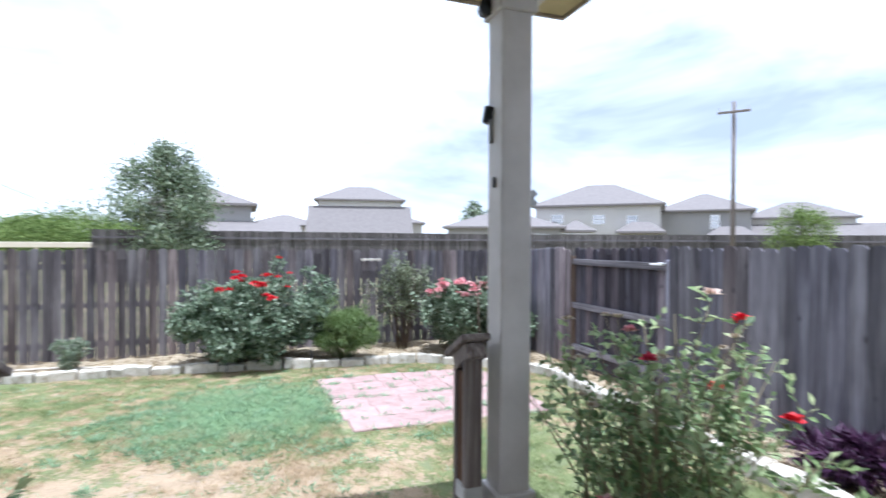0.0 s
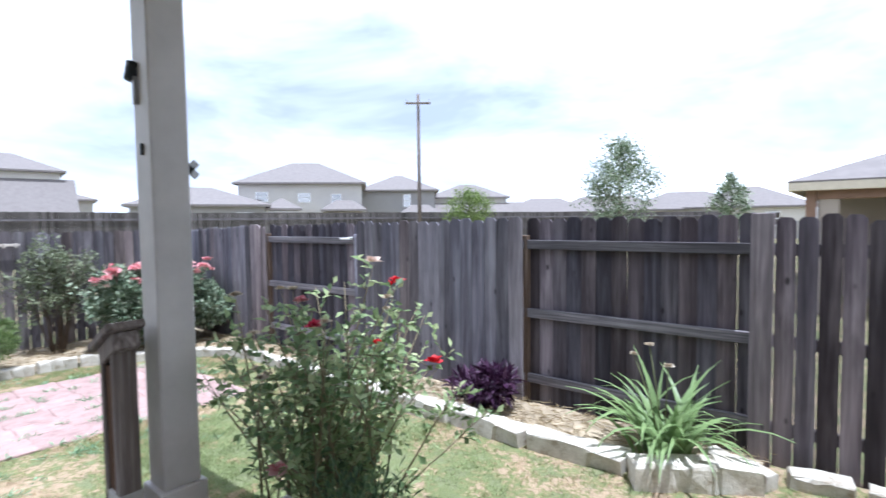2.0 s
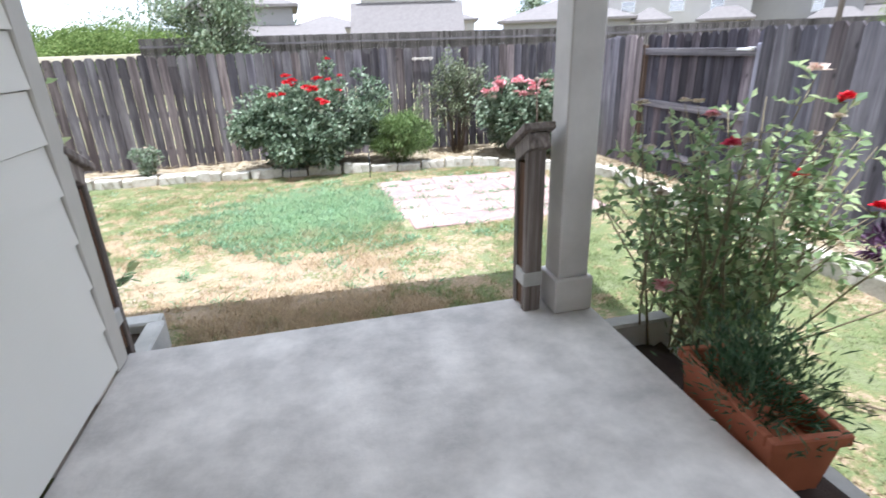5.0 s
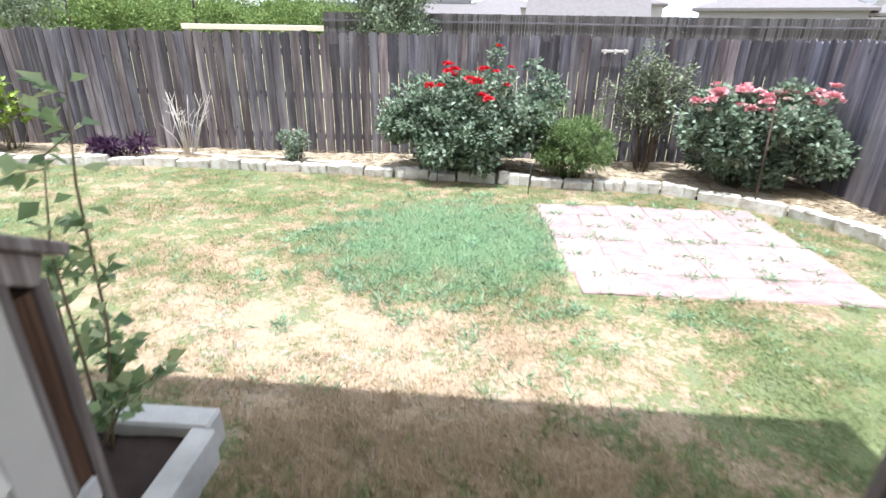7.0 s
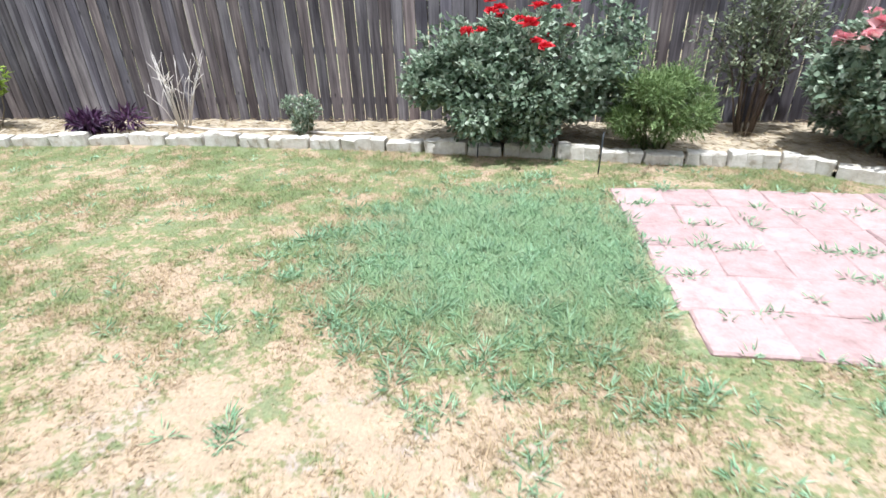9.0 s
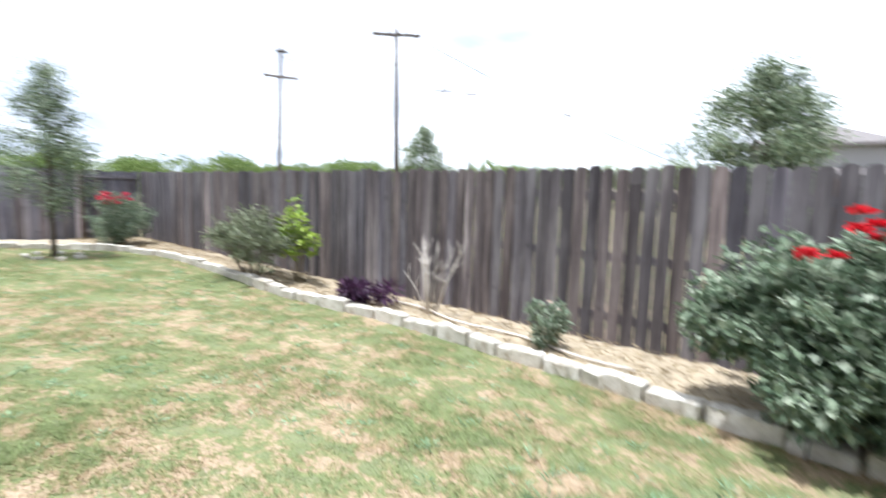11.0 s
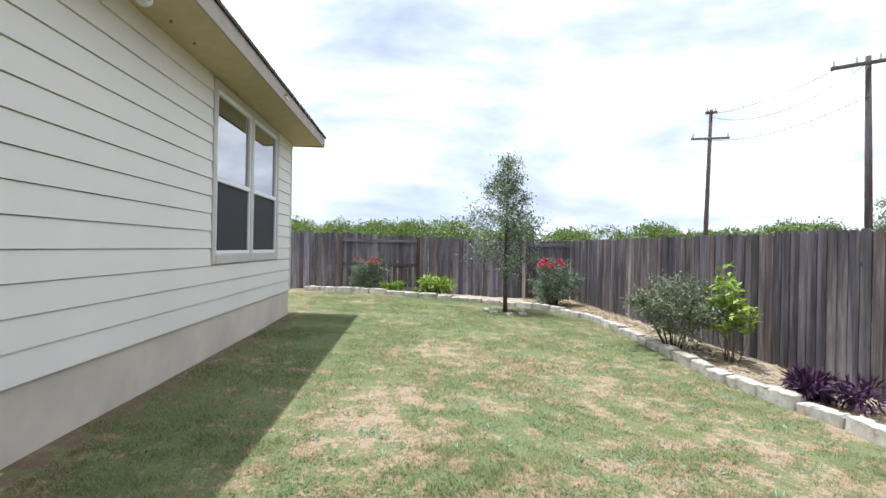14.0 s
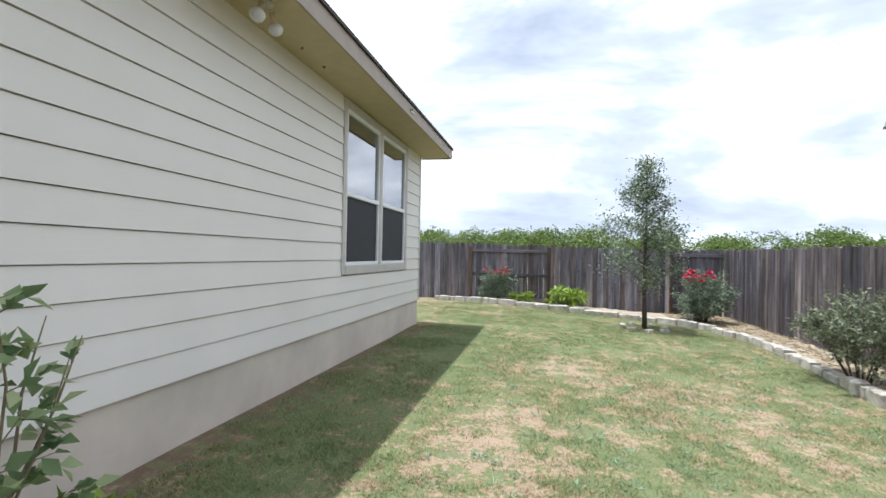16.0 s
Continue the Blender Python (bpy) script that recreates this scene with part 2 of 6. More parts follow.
def board_material(name, dark, mid, light):
    """Weathered fence boards: soft upright grain, long stains, pale worn streaks, small knots."""
    m, n, l, b = material(name, 0.88, spec=0.18)
    grain = noise_tex(n, l, coords(n, l, "Object", (60, 60, 1.6)), 1.0, 5, 0.6, 0.2)
    stain = noise_tex(n, l, coords(n, l, "Object", (9, 9, 0.8)), 1.0, 4, 0.6, 0.4)
    foot = noise_tex(n, l, coords(n, l, "Object", (2.5, 2.5, 2.2)), 1.0, 3)
    c = ramp(n, l, stain, [(0.3, dark), (0.5, mid), (0.72, light)])
    c = mix(n, l, 0.6, c, ramp(n, l, grain, [(0.3, 0.55), (0.5, 0.95), (0.72, 1.45)]), "MULTIPLY")
    c = mix(n, l, 0.5, c, ramp(n, l, foot, [(0.3, 0.6), (0.7, 1.15)]), "MULTIPLY")
    c = mix(n, l, 0.9, c, ramp(n, l, object_random(n), [(0.0, 0.55), (0.4, 0.85), (0.75, 1.15), (0.93, 1.35), (1.0, 2.0)]), "MULTIPLY")
    warm = n.new("ShaderNodeMath")
    warm.operation = "FRACT"
    big = n.new("ShaderNodeMath")
    big.operation = "MULTIPLY"
    big.inputs[1].default_value = 17.0
    l.new(object_random(n), big.inputs[0])
    l.new(big.outputs[0], warm.inputs[0])
    c = mix(n, l, 0.7, c, ramp(n, l, warm.outputs[0], [(0.0, (0.93, 0.97, 1.1)), (0.55, (1, 1, 1)), (1.0, (1.14, 0.98, 0.88))]), "MULTIPLY")
    k = n.new("ShaderNodeTexVoronoi")
    k.inputs["Scale"].default_value = 1.0
    l.new(coords(n, l, "Object", (6.5, 6.5, 3.2)), k.inputs["Vector"])
    c = mix(n, l, ramp(n, l, k.outputs["Distance"], [(0.05, 0.8), (0.12, 0.0)]), c, tuple(q * 0.5 for q in dark))
    c = mix(n, l, ramp(n, l, k.outputs["Color"], [(0.93, 0.0), (0.98, 0.35)]), c, light)
    l.new(c, b.inputs["Base Color"])
    bump(n, l, b, grain, 0.5, 0.004)
    return m


M_TURF = lawn_material("turf", False)
M_BLADE = lawn_material("grass_blades", True)
M_PICKET = board_material("silvered_picket", (0.08, 0.073, 0.084), (0.165, 0.152, 0.17), (0.29, 0.272, 0.292))
M_PICKET_BACK = board_material("brown_weathered_picket", (0.054, 0.047, 0.051), (0.11, 0.097, 0.1), (0.23, 0.21, 0.208))
# same board pattern in a darker tone, for parts of the right-hand fence
M_PICKET_DARK = board_material("dark_picket", (0.034, 0.03, 0.037), (0.07, 0.062, 0.074), (0.16, 0.147, 0.166))
M_RAIL = wood("weathered_rail", (0.075, 0.067, 0.075), (0.16, 0.147, 0.16), (0.29, 0.27, 0.285), (1.4, 50, 50), knots=0.7)
M_FENCEPOST = wood("brown_post", (0.08, 0.055, 0.042), (0.16, 0.11, 0.082), (0.26, 0.2, 0.165))
M_NEWEL = wood("grey_rail_wood", (0.11, 0.09, 0.078), (0.23, 0.19, 0.168), (0.38, 0.335, 0.31))
M_NEWEL_IN = wood("brown_rail_wood", (0.06, 0.03, 0.018), (0.13, 0.07, 0.04), (0.2, 0.12, 0.075))
M_BARK = wood("bark", (0.06, 0.045, 0.035), (0.13, 0.1, 0.08), (0.22, 0.18, 0.15))
M_STEM = plain("green_stem", (0.12, 0.13, 0.06), 0.7)
M_DEAD = plain("dead_wood", (0.56, 0.51, 0.45), 0.85)
M_POLE = wood("pole_wood", (0.06, 0.05, 0.045), (0.125, 0.105, 0.097), (0.21, 0.18, 0.165))


def siding_material():
    m, n, l, b = material("painted_siding", 0.55, spec=0.25)
    v = world_coords(n, l, (0.6, 0.6, 22))
    g = noise_tex(n, l, v, 2.2, 6, 0.65, 0.8)
    big = noise_tex(n, l, world_coords(n, l), 0.9, 3)
    c = mix(n, l, 0.5, (0.7, 0.668, 0.61), ramp(n, l, big, [(0.3, (0.64, 0.61, 0.55)), (0.7, (0.74, 0.71, 0.645))]))
    l.new(c, b.inputs["Base Color"])
    bump(n, l, b, g, 0.18, 0.004)
    return m


M_SIDING = siding_material()
M_TRIM = plain("painted_trim", (0.5, 0.47, 0.42), 0.5, var=0.2)
M_SOFFIT = plain("soffit_paint", (0.5, 0.42, 0.25), 0.6, var=0.25)
M_FASCIA = plain("fascia_paint", (0.36, 0.3, 0.25), 0.6)
M_POST = plain("post_paint", (0.6, 0.565, 0.54), 0.5, var=0.35, scale=4)
M_WHITE = plain("white_vinyl", (0.78, 0.78, 0.78), 0.4, var=0.1)
M_CONC = plain("concrete", (0.66, 0.62, 0.58), 0.85, var=0.9, scale=3.4, relief=0.35)
M_SLAB = plain("foundation_concrete", (0.6, 0.53, 0.445), 0.85, var=0.5, scale=1.2, relief=0.25)
M_SHINGLE = plain("asphalt_shingles", (0.1, 0.085, 0.075), 0.95, var=0.6, scale=14)
M_TERRA = plain("terracotta", (0.32, 0.1, 0.05), 0.7, var=0.4)
M_SOIL = plain("soil", (0.05, 0.034, 0.028), 0.95, var=0.7, scale=9, relief=0.8)
M_MULCH = plain("bed_straw", (0.42, 0.35, 0.25), 0.95, var=0.9, scale=5, relief=0.9)
M_METAL = plain("dark_metal", (0.05, 0.055, 0.06), 0.45, 0.6)
M_WIRE = plain("wire", (0.03, 0.03, 0.03), 0.5)
M_EDGE = plain("cast_stone", (0.5, 0.485, 0.455), 0.85, var=0.6, scale=5, relief=0.4)
M_GREY = plain("grey_metal", (0.4, 0.4, 0.4), 0.45, 0.5)


def stone_material(name, lo, mid, hi, relief=0.6):
    m, n, l, b = material(name, 0.9, spec=0.2)
    v = coords(n, l, "Object")
    g = noise_tex(n, l, v, 9, 6, 0.65)
    f = noise_tex(n, l, v, 55, 4, 0.7)
    c = ramp(n, l, g, [(0.28, lo), (0.45, mid), (0.7, hi)])
    c = mix(n, l, 0.35, c, ramp(n, l, f, [(0.3, 0.55), (0.65, 1.05)]), "MULTIPLY")
    c = mix(n, l, 0.5, c, ramp(n, l, object_random(n), [(0.0, 0.72), (1.0, 1.08)]), "MULTIPLY")
    l.new(c, b.inputs["Base Color"])
    bump(n, l, b, f, relief, 0.012)
    return m


M_STONE = stone_material("limestone", (0.3, 0.25, 0.18), (0.52, 0.48, 0.41), (0.66, 0.63, 0.57))
M_PAVER = stone_material("red_paver", (0.28, 0.185, 0.17), (0.36, 0.25, 0.232), (0.42, 0.305, 0.287), 0.4)
M_STEP = stone_material("red_step_paver", (0.24, 0.14, 0.12), (0.34, 0.2, 0.18), (0.4, 0.27, 0.24), 0.4)


def glass_material():
    m, n, l, b = material("window_glass", 0.03, spec=0.9)
    b.inputs["Base Color"].default_value = (0.02, 0.022, 0.025, 1)
    b.inputs["Coat Weight"].default_value = 1.0
    b.inputs["Coat Roughness"].default_value = 0.02
    b.inputs["IOR"].default_value = 2.2
    return m


M_GLASS = glass_material()
M_SCREEN = plain("insect_screen", (0.035, 0.037, 0.04), 0.7, var=0.3, scale=20)
M_BULB = plain("bulb_glass", (0.6, 0.6, 0.58), 0.15, spec=0.6, var=0.1)

M_ROSELEAF = leafy("rose_leaf", (0.085, 0.13, 0.078), (0.2, 0.262, 0.17), (0.38, 0.43, 0.325), 0.55, 0.22)
M_POTROSE = leafy("lanky_rose_leaf", (0.11, 0.18, 0.08), (0.28, 0.38, 0.175), (0.52, 0.58, 0.32), 0.5, 0.35, 0.42)
M_LIGHTLEAF = leafy("light_leaf", (0.16, 0.26, 0.03), (0.27, 0.38, 0.05), (0.4, 0.5, 0.1), 0.5)
M_FERN = leafy("feathery_leaf", (0.08, 0.13, 0.035), (0.17, 0.25, 0.085), (0.28, 0.36, 0.15), 0.6)
M_PURPLE = leafy("purple_leaf", (0.022, 0.008, 0.024), (0.055, 0.018, 0.055), (0.11, 0.045, 0.1), 0.5)
M_OLIVE = leafy("olive_leaf", (0.08, 0.1, 0.055), (0.18, 0.21, 0.12), (0.33, 0.36, 0.23), 0.5)
M_TREELEAF = leafy("tree_leaf", (0.085, 0.13, 0.07), (0.19, 0.245, 0.145), (0.4, 0.44, 0.32), 0.45)
M_FARLEAF = leafy("far_leaf", (0.08, 0.13, 0.035), (0.17, 0.235, 0.07), (0.28, 0.35, 0.13), 0.7, 0.1)
M_STRAP = leafy("strap_leaf", (0.12, 0.2, 0.07), (0.25, 0.36, 0.15), (0.42, 0.52, 0.28), 0.4, 0.4, 0.35)
M_RED = leafy("red_petal", (0.42, 0.008, 0.015), (0.62, 0.015, 0.03), (0.7, 0.06, 0.07), 0.5, 0.2)
M_PINK = leafy("pink_petal", (0.6, 0.16, 0.2), (0.68, 0.3, 0.32), (0.72, 0.5, 0.46), 0.5, 0.2)
M_HOTPINK = leafy("hot_pink_petal", (0.5, 0.02, 0.06), (0.6, 0.05, 0.1), (0.66, 0.16, 0.2), 0.5, 0.2)
M_PALE = leafy("pale_petal", (0.7, 0.5, 0.42), (0.74, 0.58, 0.5), (0.76, 0.66, 0.6), 0.5, 0.2)
M_SPENT = leafy("spent_petal", (0.4, 0.3, 0.2), (0.5, 0.42, 0.32), (0.6, 0.54, 0.45), 0.7, 0.1)


# ---- mesh helpers ----
def link_mesh(name, verts, faces, mat, parent=None, label="", smooth=False):
    me = bpy.data.meshes.new(name)
    me.from_pydata([tuple(v) for v in verts], [], [tuple(f) for f in faces])
    me.update()
    me.materials.append(mat)
    ob = new(name, me)
    if parent is not None:
        ob.parent = parent
    if label:
        ob["label"] = label
    if smooth:
        me.shade_smooth()
    return ob


def part(name, bm, mat, parent=None, label="", smooth=False):
    """Links a bmesh as one mesh object under a thing or a part."""
    me = bpy.data.meshes.new(name)
    bm.normal_update()
    bm.to_mesh(me)
    bm.free()
    me.materials.append(mat)
    if smooth:
        me.shade_smooth()
    ob = new(name, me)
    if parent is not None:
        ob.parent = parent
    if label:
        ob["label"] = label
    return ob


def thing(name, label, category, group="", kind="", at=(0, 0, 0), turn=0):
    ob = new(name)
    ob.empty_display_size = 0.1
    ob.matrix_basis = pose(*at, 0, 0, turn)
    return tagged(ob, label, category, group, kind)


def add_box(bm, x0, x1, y0, y1, z0, z1, bevel=0.0, m=None):
    r = bmesh.ops.create_cube(bm, size=1.0)
    vs = r["verts"]
    for v in vs:
        v.co = Vector(((x0 + x1) / 2 + v.co.x * (x1 - x0), (y0 + y1) / 2 + v.co.y * (y1 - y0), (z0 + z1) / 2 + v.co.z * (z1 - z0)))
    if bevel > 0:
        es = list({e for v in vs for e in v.link_edges})
        vs = bmesh.ops.bevel(bm, geom=es, offset=bevel, segments=1, affect="EDGES")["verts"]
    if m is not None:
        bmesh.ops.transform(bm, matrix=m, verts=list(vs))
    return bm


def box(name, x0, x1, y0, y1, z0, z1, mat, parent=None, bevel=0.006, label="", m=None):
    return part(name, add_box(bmesh.new(), x0, x1, y0, y1, z0, z1, bevel, m), mat, parent, label)


def tube(paths, sides=6):
    """Tapered tubes: each path is a list of (point, radius). Returns verts and faces."""
    vs, fs = [], []
    for path in paths:
        base = len(vs)
        for i, (p, r) in enumerate(path):
            a = path[max(0, i - 1)][0]
            b = path[min(len(path) - 1, i + 1)][0]
            d = (Vector(b) - Vector(a)).normalized()
            u = d.orthogonal().normalized()
            w = d.cross(u)
            for k in range(sides):
                t = 2 * math.pi * k / sides
                vs.append(Vector(p) + u * (r * math.cos(t)) + w * (r * math.sin(t)))
        for i in range(len(path) - 1):
            for k in range(sides):
                a, b = base + i * sides + k, base + i * sides + (k + 1) % sides
                fs.append((a, b, b + sides, a + sides))
        fs.append(tuple(base + k for k in reversed(range(sides))))
        fs.append(tuple(base + (len(path) - 1) * sides + k for k in range(sides)))
    return vs, fs


def tube_part(name, paths, mat, parent=None, sides=6, label=""):
    vs, fs = tube(paths, sides)
    return link_mesh(name, vs, fs, mat, parent, label, True)


def leaves(rng, centres, outs, length, width, lift=0.3, spread=0.7):
    """Folded leaves at the given places, pointing roughly along outs. Returns verts and faces."""
    n = len(centres)
    d = outs + rng.normal(0, spread, (n, 3)) + np.array([0, 0, lift])
    d /= np.linalg.norm(d, axis=1, keepdims=True) + 1e-9
    up = rng.normal(0, 0.5, (n, 3)) + np.array([0, 0, 1.0])
    s = np.cross(d, up)
    s /= np.linalg.norm(s, axis=1, keepdims=True) + 1e-9
    nn = np.cross(s, d)
    L = length * rng.uniform(0.6, 1.25, (n, 1))
    W = width * rng.uniform(0.7, 1.2, (n, 1))
    c = centres
    v = np.stack([c, c + d * L * 0.45 + s * W * 0.5 + nn * W * 0.16, c + d * L - nn * L * 0.12, c + d * L * 0.45 - s * W * 0.5 + nn * W * 0.16], 1)
    idx = np.arange(n)[:, None] * 4
    f = np.concatenate([idx + np.array([[0, 1, 2]]), idx + np.array([[0, 2, 3]])], 0)
    return v.reshape(-1, 3), f


def leaf_part(name, v, f, mat, parent, label=""):
    me = bpy.data.meshes.new(name)
    v = np.asarray(v, dtype=np.float32)
    f = np.asarray(f, dtype=np.int32)
    k = f.shape[1]
    me.vertices.add(len(v))
    me.vertices.foreach_set("co", v.ravel())
    me.loops.add(f.size)
    me.loops.foreach_set("vertex_index", f.ravel())
    me.polygons.add(len(f))
    me.polygons.foreach_set("loop_start", np.arange(0, f.size, k, dtype=np.int32))
    me.update(calc_edges=True)
    me.materials.append(mat)
    ob = new(name, me)
    ob.parent = parent
    if label:
        ob["label"] = label
    return ob


def smooth01(t):
    t = max(0.0, min(1.0, t))
    return t * t * (3 - 2 * t)


def ground_z(x, y):
    """Height of the lawn: it falls gently away from the house."""
    a = 0.2 - 0.1 * smooth01((x + 3) / 4.5)
    z = -0.05 + a * (1 - smooth01((y + 0.6) / 7.0))
    if x < -10:
        z += 0.06 * smooth01((-x - 10) / 4) * (1 - smooth01((y - 1) / 6))
    return z + 0.012 * noise.noise(Vector((x * 0.9, y * 0.9, 0.3)))


FENCE_Y, FENCE_X, FENCE_L = 6.9, 4.45, -15.15
BORDER = [(-14.45, -0.6), (-14.3, 0.4), (-13.95, 1.8), (-13.6, 3.6), (-13.1, 4.9), (-12.4, 5.75), (-11.2, 6.02), (-10.0, 6.1), (-8.6, 6.0), (-7.4, 5.92),
          (-6.4, 5.85), (-5.4, 5.9), (-4.5, 5.98), (-3.5, 5.97), (-2.4, 5.9), (-1.0, 5.82), (0.15, 5.68), (1.2, 5.56), (1.75, 5.5), (2.5, 5.4), (3.15, 5.0),
          (3.65, 4.5), (3.92, 3.9), (3.88, 3.2), (3.74, 2.4), (3.68, 1.4), (3.7, 0.45), (3.66, -0.5), (3.72, -1.1), (3.74, -1.62), (4.02, -2.02)]


# ---- ground ----
def axis(lo, hi, step, far):
    near = list(np.arange(lo, hi + 1e-6, step))
    out = [hi + d for d in far]
    return [lo - d for d in reversed(far)] + near + out


def build_ground():
    far = [0.6, 1.5, 3, 6, 12, 25, 50, 100, 220, 500, 1200, 2500]
    xs = axis(-15.4, 5.0, 0.25, far)
    ys = axis(-4.2, 7.2, 0.25, far)
    vs, fs = [], []
    for y in ys:
        for x in xs:
            inside = -15.5 < x < 5.1 and -4.3 < y < 7.3
            vs.append((x, y, ground_z(x, y) if inside else -0.06))
    w = len(xs)
    for j in range(len(ys) - 1):
        for i in range(w - 1):
            a = j * w + i
            fs.append((a, a + 1, a + 1 + w, a + w))
    ob = link_mesh("ground", vs, fs, M_TURF, None, "", True)
    tagged(ob, "patchy dry lawn of straw and green turf", "lawn", kind="structure")


def inside_bed(x, y):
    poly = BORDER + [(FENCE_X, -2.02), (FENCE_X, FENCE_Y), (FENCE_L, FENCE_Y), (FENCE_L, -0.6)]
    odd = False
    j = len(poly) - 1
    for i in range(len(poly)):
        (xi, yi), (xj, yj) = poly[i], poly[j]
        if (yi > y) != (yj > y) and x < (xj - xi) * (y - yi) / (yj - yi) + xi:
            odd = not odd
        j = i
    return odd


def build_bed():
    s = 0.1
    vs, fs, ids = [], [], {}
    def vid(i, j):
        if (i, j) not in ids:
            x, y = i * s, j * s
            ids[(i, j)] = len(vs)
            vs.append((x, y, ground_z(x, y) + 0.05 + 0.03 * noise.noise(Vector((x * 4, y * 4, 1))) + 0.02 * noise.noise(Vector((x * 13, y * 13, 1)))))
        return ids[(i, j)]
    for i in range(int(FENCE_L / s) + 1, int(FENCE_X / s)):
        for j in range(-20, int(FENCE_Y / s)):
            if inside_bed((i + 0.5) * s, (j + 0.5) * s):
                fs.append((vid(i, j), vid(i + 1, j), vid(i + 1, j + 1), vid(i, j + 1)))
    ob = link_mesh("flower_bed", vs, fs, M_MULCH, None, "", True)
    tagged(ob, "flower bed of dry soil and straw along the fence", "flower bed", kind="structure")


def scatter_ok(x, y):
    if inside_bed(x, y) or y > FENCE_Y or x > FENCE_X:
        return False
    if -10.1 < x < -0.9 and y < 0.05:
        return False
    if -1.0 < x < 1.95 and y < 0.42:
        return False
    if -2.72 < x < -0.93 and y < 0.9:
        return False
    if 0.8 < x < 3.15 and 2.55 < y < 4.8:
        return False
    return True


def build_grass():
    rng = np.random.default_rng(4)
    boxes = [(-4.0, 3.9, 0.2, 5.9, 6600), (-14.9, -4.0, 0.0, 6.1, 4200), (-15.0, -10.1, -4.0, 0.0, 1500), (1.4, 4.3, -3.2, 0.2, 2200)]
    P = []
    for x0, x1, y0, y1, dens in boxes:
        n = int((x1 - x0) * (y1 - y0) * dens)
        xy = np.stack([rng.uniform(x0, x1, n), rng.uniform(y0, y1, n)], 1)
        tall = np.array([0.5 + 0.9 * noise.noise(Vector((a * 1.3, b * 1.3, 5))) + 0.8 * noise.noise(Vector((a * 5, b * 5, 2))) for a, b in xy])
        lush = np.exp(-(((xy[:, 0] + 0.05) / 1.25) ** 2 + ((xy[:, 1] - 3.6) / 1.15) ** 2) ** 2)
        dry = np.exp(-(((xy[:, 0] + 0.5) / 2.2) ** 2 + ((xy[:, 1] - 1.55) / 0.75) ** 2) ** 2)
        dead = np.exp(-(((xy[:, 0] - 0.05) / 1.2) ** 2 + ((xy[:, 1] - 0.65) / 0.45) ** 2) ** 2)
        keep = rng.uniform(0, 1, n) < np.clip(0.45 + 0.7 * tall + 0.8 * lush - 0.35 * dry + 0.5 * dead, 0.12, 1)
        ok = np.array([k and scatter_ok(a, b) for k, (a, b) in zip(keep, xy)])
        h = (0.012 + 0.016 * np.clip(tall, 0, 1.6) + 0.03 * lush + 0.03 * dead) * rng.uniform(0.6, 1.5, n)
        P.append(np.column_stack([xy, h])[ok])
    P = np.concatenate(P)
    n = len(P)
    z = np.array([ground_z(a, b) for a, b, _ in P])
    base = np.column_stack([P[:, 0], P[:, 1], z - 0.004])
    ang = rng.uniform(0, 2 * np.pi, n)
    side = np.column_stack([np.cos(ang), np.sin(ang), np.zeros(n)]) * rng.uniform(0.0022, 0.0052, (n, 1))
    lean = np.column_stack([-np.sin(ang), np.cos(ang), np.zeros(n)]) * (P[:, 2] * rng.uniform(0.3, 2.2, n))[:, None]
    top = base + lean + np.column_stack([np.zeros(n), np.zeros(n), P[:, 2]])
    v = np.stack([base - side, base + side, top], 1).reshape(-1, 3)
    f = np.arange(n * 3).reshape(-1, 3)
    ob = leaf_part("grass", v, f, M_BLADE, None)
    tagged(ob, "short patchy grass, half green and half straw", "grass", kind="stuff")


def build_straw():
    """Dry stalks and litter lying in the flower bed."""
    rng = np.random.default_rng(11)
    xy = np.concatenate([np.column_stack([rng.uniform(-15, 4.4, 16000), rng.uniform(5.3, 6.88, 16000)]), np.column_stack([rng.uniform(3.6, 4.42, 6000), rng.uniform(-2.0, 5.4, 6000)])])
    xy = np.array([p for p in xy if inside_bed(*p)])
    n = len(xy)
    c = np.column_stack([xy, np.array([ground_z(a, b) + 0.055 for a, b in xy]) + rng.uniform(0, 0.03, n)])
    a = rng.uniform(0, 2 * np.pi, n)
    o = np.column_stack([np.cos(a), np.sin(a), rng.uniform(-0.05, 0.35, n)])
    v, f = leaves(rng, c, o, 0.09, 0.006, 0.0, 0.1)
    ob = leaf_part("straw", v, f, M_STRAW, None)
    tagged(ob, "dry straw litter lying on the flower bed", "straw", kind="stuff")


